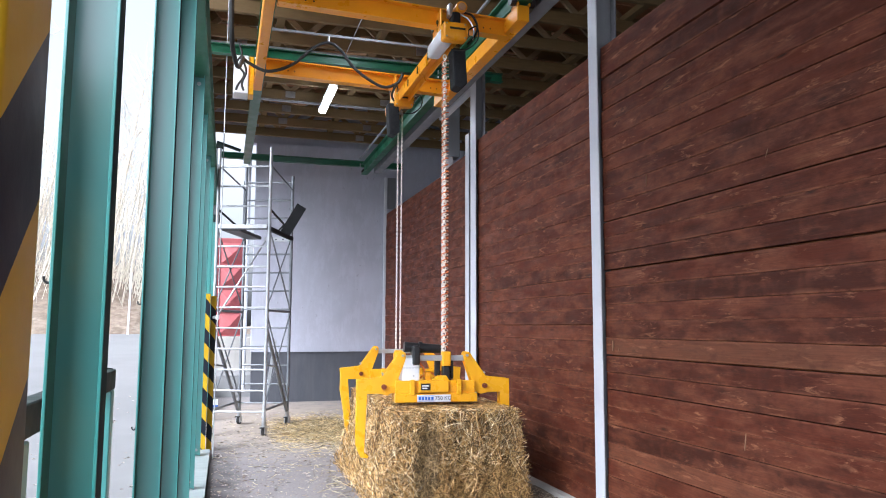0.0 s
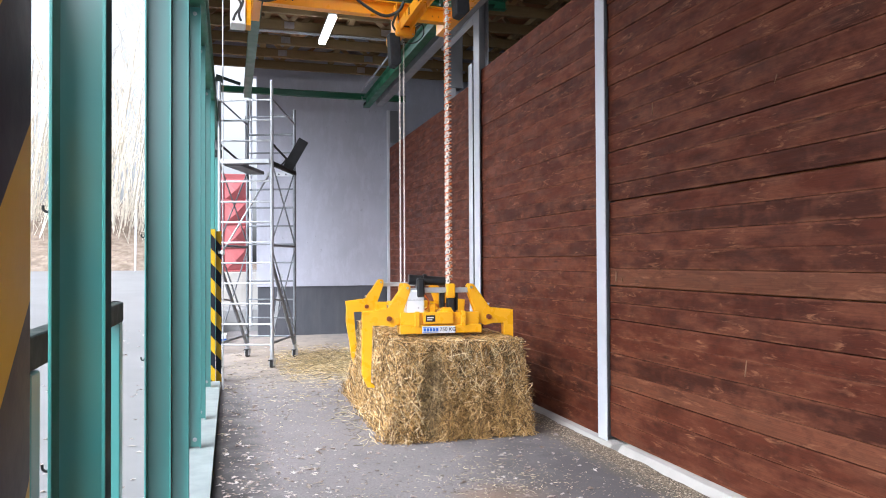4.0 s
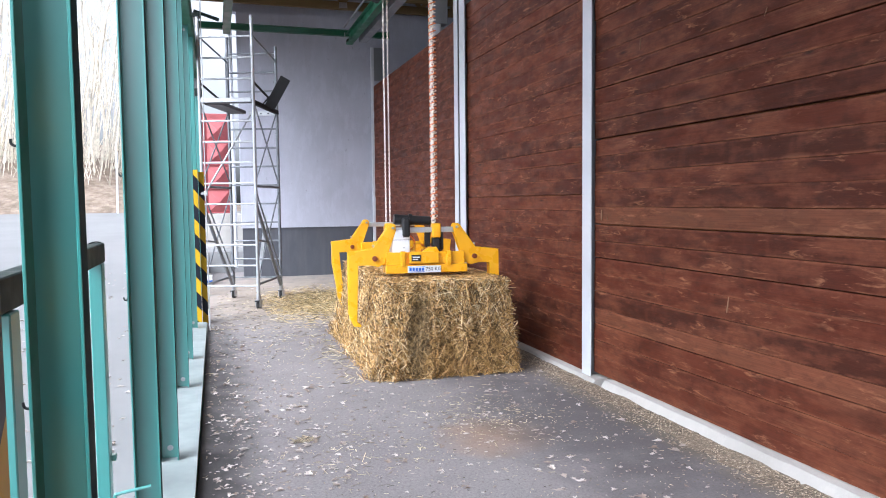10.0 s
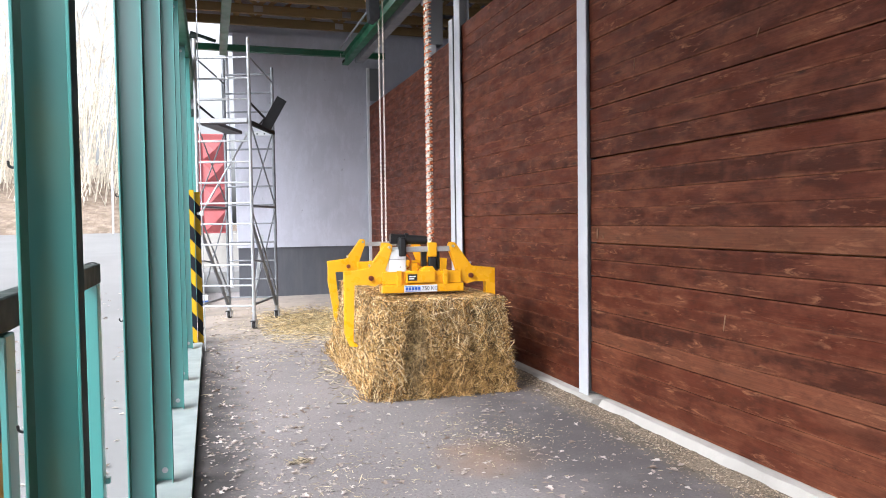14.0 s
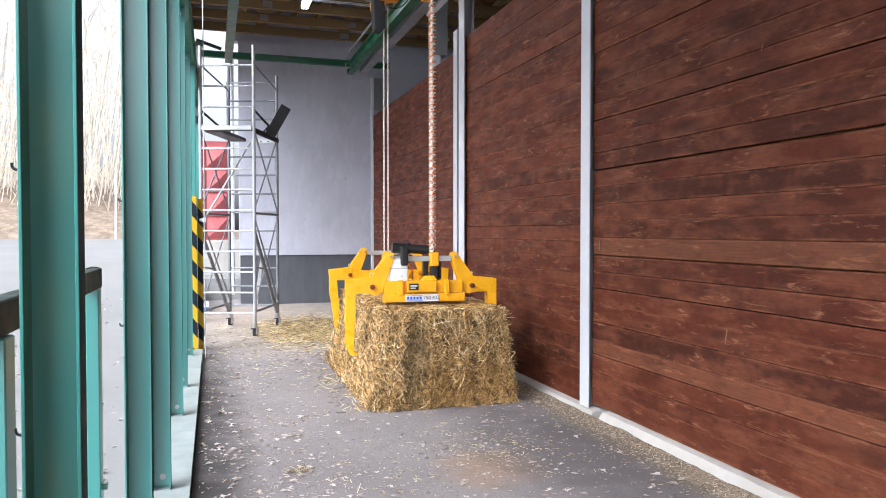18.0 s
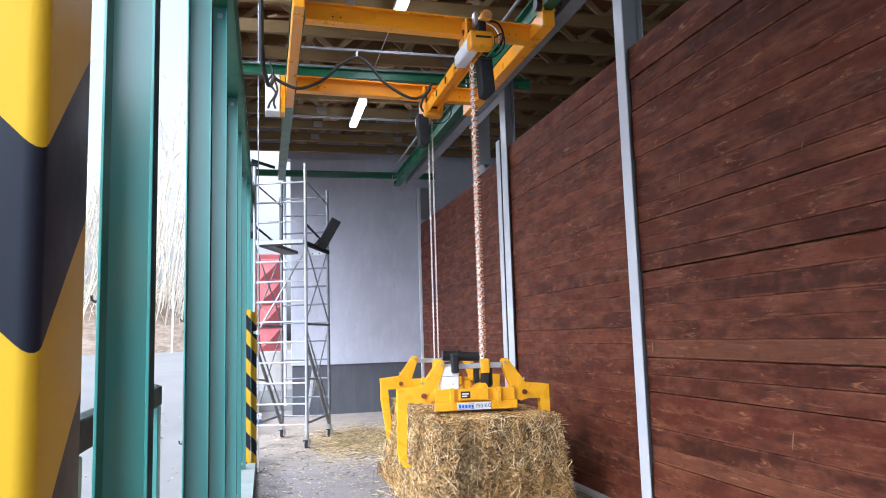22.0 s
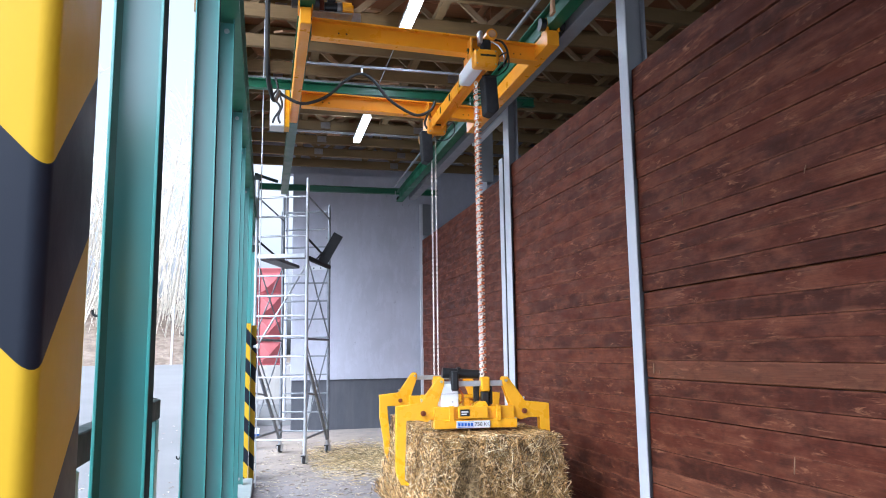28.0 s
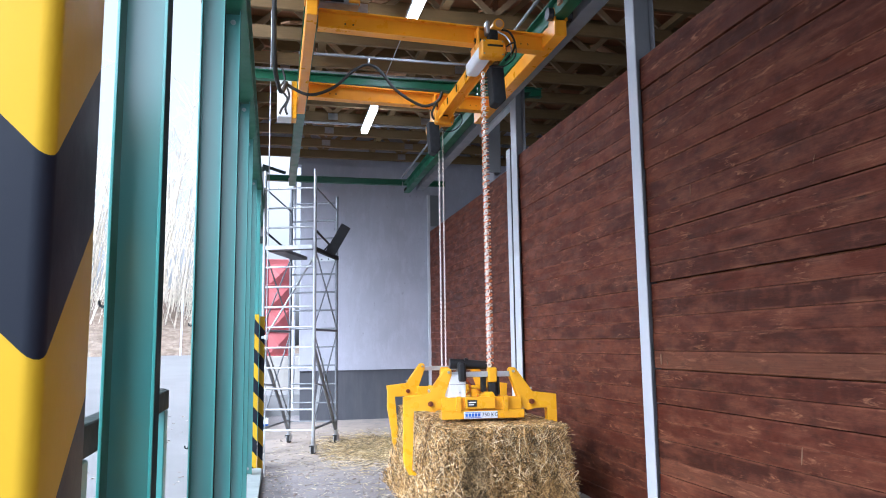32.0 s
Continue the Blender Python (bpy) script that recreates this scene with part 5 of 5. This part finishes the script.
# ---- outside ----
def red_container():
    c = thing("red_container", (0.2, 17.2, 1.2), "red plastic container with moulded pyramid panels on a concrete block", "container")
    part("body", box(-0.6, 0.32, 17.06, 18.6, 1.24, 3.45, 0.02, 2), RED, c)
    for row in range(4):
        for col in range(2):
            x0, z0 = -0.60 + col * 0.46, 1.28 + row * 0.53
            bm = bmesh.new()
            ring = [bm.verts.new(p) for p in ((x0, 17.058, z0), (x0 + 0.46, 17.058, z0), (x0 + 0.46, 17.058, z0 + 0.47), (x0, 17.058, z0 + 0.47))]
            tip = bm.verts.new((x0 + 0.23, 16.93, z0 + 0.20))
            bm.faces.new(ring)
            for k in range(4):
                bm.faces.new((ring[k], ring[(k + 1) % 4], tip))
            part("panel", bm, RED, c)
        part("rib", box(-0.6, 0.32, 17.03, 17.057, 1.245 + row * 0.53, 1.275 + row * 0.53, 0.004), RED, c)


red_container()
whole("concrete_block", box(-0.8, 1.8, 16.9, 18.8, 0.1, 1.238, 0.02), CONCRETE, "grey concrete block wall outside the bay", "wall", "structure")
whole("downpipe", rod((0.36, 14.85, 0.2), (0.36, 14.85, 5.0), 0.035, 12), GREY_STEEL, "grey downpipe at the corner of the end wall", "pipe")
hanger = thing("roller_bracket", (0.28, 15.2, 3.9), "dark bracket hanging at the wall corner", "bracket")
part("arm", box(0.26, 0.31, 15.1, 15.2, 3.2, 4.4, 0.005), GREY_DULL, hanger)
whole("marker_post", bar((-3.05, 25.9, 1.1), (-3.02, 25.9, 3.2), 0.06, 0.06), GREY_STEEL, "thin pale marker post at the road edge", "post")


def bare_tree(seed, height):
    rng = random.Random(seed)
    t = thing("bare_tree", (0, 0, 0), "slender leafless tree on the wooded bank", "tree", "trees on the bank")

    def limb(a, d, length, r, bend=0.12):
        pts = [Vector(a)]
        d = Vector(d).normalized()
        for k in range(5):
            d = (d + Vector((rng.uniform(-bend, bend), rng.uniform(-bend, bend), rng.uniform(-0.03, 0.08)))).normalized()
            pts.append(pts[-1] + d * length / 5)
        verts, faces = [], []
        for n, p in enumerate(pts):
            rr = r * (1 - 0.82 * n / 5)
            for k in range(5):
                ang = 2 * math.pi * k / 5
                verts.append((p.x + rr * math.cos(ang), p.y + rr * math.sin(ang), p.z))
        for n in range(5):
            for k in range(5):
                faces.append((n * 5 + k, n * 5 + (k + 1) % 5, n * 5 + 5 + (k + 1) % 5, n * 5 + 5 + k))
        return pts, verts, faces

    pts, v, f = limb((0, 0, -0.3), (rng.uniform(-0.12, 0.16), rng.uniform(-0.1, 0.1), 1), height, height * 0.011)
    part("trunk", (v, f), BARK, t)
    verts, faces = [], []

    def add(v, f):
        base = len(verts)
        verts.extend(v)
        faces.extend([tuple(i + base for i in q) for q in f])

    for n in range(16):
        k = rng.randrange(1, 5)
        start = pts[k].lerp(pts[k + 1], rng.random())
        ang = rng.uniform(0, 6.28)
        p2, v, f = limb(start, (math.cos(ang) * 0.7, math.sin(ang) * 0.7, rng.uniform(0.5, 1.2)), height * rng.uniform(0.12, 0.28), height * 0.0035, 0.25)
        add(v, f)
        for m in range(4):
            ang = rng.uniform(0, 6.28)
            s2 = p2[rng.randrange(1, 5)]
            _, v, f = limb(s2, (math.cos(ang), math.sin(ang), rng.uniform(0.2, 1.0)), height * rng.uniform(0.05, 0.11), height * 0.0015, 0.3)
            add(v, f)
    part("crown", (verts, faces), BARK, t)
    return t


def wood():
    rng = random.Random(77)
    kinds = [bare_tree(100 + k, h) for k, h in enumerate((9.0, 11.0, 13.0, 8.0, 12.0))]
    for n in range(26):
        y = 30 + 26 * rng.random()
        x = rng.uniform(-0.36, -0.075) * y
        m = Matrix.Translation((x, y, ground_height(x, y))) @ Matrix.Rotation(rng.uniform(0, 6.28), 4, "Z")
        if n < 5:
            kinds[n].matrix_basis = m
        else:
            copy_thing(kinds[rng.randrange(5)], m)


wood()


def brushwood():
    """Dense low scrub and dead stalks on the bank."""
    rng = np.random.default_rng(9)
    n = 1150
    y = 29.2 + 9 * rng.random(n)
    x = (rng.random(n) * 0.30 - 0.37) * y
    tall = rng.random(n) < 0.42
    L = np.where(tall, rng.uniform(3.0, 7.5, n), rng.uniform(0.4, 1.8, n))
    z = np.array([ground_height(a, b) for a, b in zip(x, y)]) + L * 0.44
    d = np.stack([np.where(tall, rng.normal(0.13, 0.09, n), rng.normal(0.1, 0.35, n)), rng.normal(0, 0.12, n), np.ones(n)], 1)
    whole("brushwood", strands(np.stack([x, y, z], 1), d, L, np.where(tall, rng.uniform(0.014, 0.055, n), rng.uniform(0.008, 0.020, n)), rng.normal(0, 0.02, n), rng), BARK, "dense pale leafless brushwood on the bank", "brushwood", "stuff")


brushwood()


# ---- litter on the floor ----
def scatter_straw(name, n, seed, place, length, label, flat=0.05, width=(0.003, 0.006), material=None):
    rng = np.random.default_rng(seed)
    xy = np.array([place(rng) for _ in range(n)])
    L = rng.uniform(*length, n)
    d = np.stack([rng.normal(size=n), rng.normal(size=n), rng.normal(0, flat, n)], 1)
    lift = np.abs(d[:, 2]) / np.linalg.norm(d, axis=1) * L / 2
    pos = np.column_stack([xy[:, 0], xy[:, 1], 0.003 + lift + (xy[:, 2] if xy.shape[1] > 2 else 0)])
    return whole(name, strands(pos, d, L, rng.uniform(*width, n), rng.normal(0, 0.12, n), rng), material or STRAW_FLOOR, label, "straw", "stuff")


def clump(cx, cy, sx, sy):
    return lambda r: (cx + r.normal() * sx, cy + r.normal() * sy)


def bounded(fn, x0=-0.12, x1=2.74):
    def inner(r):
        while True:
            p = fn(r)
            if x0 < p[0] < x1:
                return p
    return inner


scatter_straw("loose_straw", 1300, 31, lambda r: (r.uniform(-0.1, 2.7), r.uniform(2.2, 9.5)), (0.008, 0.040), "thin scatter of straw bits on the asphalt", 0.05, (0.0015, 0.0035))
scatter_straw("loose_straw", 150, 32, clump(0.75, 4.1, 0.22, 0.30), (0.015, 0.07), "small clump of straw on the asphalt", 0.05, (0.0015, 0.0035))
scatter_straw("loose_straw", 260, 33, clump(1.70, 4.65, 0.22, 0.30), (0.01, 0.05), "straw crumbs on the asphalt", 0.05, (0.0015, 0.0035))
scatter_straw("straw_knot", 70, 34, clump(0.47, 4.43, 0.035, 0.02), (0.03, 0.08), "little tangle of straw on the asphalt", 0.25)


def dirt_ridge():
    """A low bank of swept grit and chaff against the foot of the kerb."""
    verts, faces = [], []
    n, m = 150, 9
    for j in range(n + 1):
        y = 1.8 + 6.2 * j / n
        w = 0.115 + 0.08 * noise.noise((y * 1.3, 3.0, 0)) + 0.05 * noise.noise((y * 6.0, 8.0, 0))
        for i in range(m + 1):
            f = i / m
            h = 0.030 * (1 - f) ** 1.5 * (1 + 0.6 * noise.noise((y * 3.0, f * 2, 5)))
            h += 0.008 * noise.noise((y * 22.0, f * 9, 1)) * (1 - f)
            verts.append((2.755 - w * f, y, max(h, 0.0) - 0.004 * (f > 0.95) + 0.002))
    for j in range(n):
        for i in range(m):
            a = j * (m + 1) + i
            faces.append((a, a + 1, a + m + 2, a + m + 1))
    whole("dirt_ridge", (verts, faces), GRIT, "low bank of grey-brown grit and chaff along the kerb", "dirt", "stuff", smooth=True)


dirt_ridge()


def on_ridge(x, y):
    return x, y, 0.034 * max(0.0, 1 - (2.755 - x) / 0.13) ** 1.5


scatter_straw("straw_ridge", 6500, 35, bounded(lambda r: on_ridge(2.745 - abs(r.normal()) * (0.05 + 0.08 * abs(math.sin(3.1 * r.random()))), r.uniform(2.0, 8.0)), 2.0, 2.74), (0.004, 0.020), "dirty straw chaff lying along the kerb", 0.15, (0.002, 0.004), CHAFF)
scatter_straw("straw_layer", 8000, 36, bounded(lambda r: (1.45 + r.normal() * 0.42, 10.6 + r.normal() * 0.75), 0.6, 2.9), (0.03, 0.13), "thin yellow layer of straw on the floor by the scaffold", 0.12, (0.003, 0.006), STRAW_LAYER)
scatter_straw("loose_straw", 1500, 37, bounded(lambda r: (1.0 + r.normal() * 0.8, 9.6 + r.normal() * 1.3), -0.1, 2.9), (0.015, 0.08), "straw bits strewn round the scaffold")
scatter_straw("straw_heap", 1500, 38, lambda r: (2.72 + r.normal() * 0.12, 14.30 + r.normal() * 0.10, abs(r.normal()) * 0.06), (0.03, 0.12), "little heap of straw swept to the end wall", 0.3)
scatter_straw("loose_straw", 130, 39, lambda r: (1.1 - abs(r.normal()) * 0.10, r.uniform(5.7, 8.0)), (0.03, 0.12), "straw fallen beside the bale", 0.2)


scatter_straw("crumbs", 4200, 41, bounded(lambda r: (r.uniform(-0.1, 2.7), 2.0 + 6.5 * r.random() ** 1.2), -0.1, 2.72), (0.003, 0.014), "fine crumbs of straw and leaf on the asphalt", 0.1, (0.0015, 0.004), CHAFF)
scatter_straw("crumbs", 900, 42, clump(1.72, 4.5, 0.30, 0.30), (0.004, 0.02), "crumbs strewn over the rusty stain", 0.1, (0.0015, 0.0035))


def dry_leaves():
    """Curled lobed leaves, each a small fan of faces."""
    rng = random.Random(55)
    verts, faces = [], []

    def leaf(x, y, z, size):
        a0 = rng.uniform(0, 6.28)
        n = 14
        wide = rng.uniform(0.45, 0.8)
        base = len(verts)
        curl = rng.uniform(0.15, 0.6)
        tilt = rng.uniform(-0.35, 0.35)
        verts.append((x, y, z + size * 0.10))
        for k in range(n):
            a = a0 + 2 * math.pi * k / n
            r = size * (1.0 if k % 2 else 0.5) * rng.uniform(0.55, 1.3) * (1.0 if math.cos(a - a0) > -0.2 else 0.75)
            h = size * curl * (0.15 + abs(math.sin(a - a0)) * 0.8) + size * tilt * math.cos(a - a0) * 0.4
            u, w = r * math.cos(a - a0), r * math.sin(a - a0) * wide
            verts.append((x + u * math.cos(a0) - w * math.sin(a0), y + u * math.sin(a0) + w * math.cos(a0), z + max(0.002, h)))
        for k in range(n):
            faces.append((base, base + 1 + k, base + 1 + (k + 1) % n))

    for _ in range(1500):
        u = rng.random()
        if u < 0.30:
            x, y = -0.10 + abs(rng.gauss(0, 0.45)), rng.uniform(2.2, 9.0)
        elif u < 0.72:
            x, y = rng.uniform(-0.1, 2.6), rng.uniform(2.2, 6.0)
        else:
            x, y = rng.uniform(-0.1, 2.6), rng.uniform(5.5, 13.0)
        if x > 2.7 or (1.05 < x < 2.6 and 5.6 < y < 8.2):
            continue
        leaf(x, y, 0.002, rng.choice((0.006, 0.009, 0.012, 0.016, 0.020, 0.026, 0.032, 0.038)))
    for cx, cy in ((0.15, 4.9), (0.28, 3.9), (0.55, 4.0), (0.05, 3.7), (0.3, 5.6), (0.2, 3.3), (0.6, 4.6), (0.9, 4.2), (1.1, 3.6), (1.75, 4.5)):
        for _ in range(22):
            leaf(cx + rng.gauss(0, 0.12), cy + rng.gauss(0, 0.12), 0.002, rng.uniform(0.010, 0.028))
    for _ in range(80):
        leaf(-0.08 + abs(rng.gauss(0, 0.30)), rng.uniform(2.6, 5.2), 0.002, rng.uniform(0.012, 0.032))
    whole("dry_leaves", (verts, faces), LEAF, "pale curled dry leaves scattered over the asphalt", "leaves", "stuff")
    verts.clear()
    faces.clear()
    for _ in range(500):
        x, y = rng.uniform(-3.5, -0.4), rng.uniform(3, 14)
        leaf(x, y, ground_height(x, y) + 0.003, rng.uniform(0.015, 0.045))
    whole("dry_leaves", (verts, faces), LEAF, "dry leaves lying on the yard outside", "leaves", "stuff")


dry_leaves()
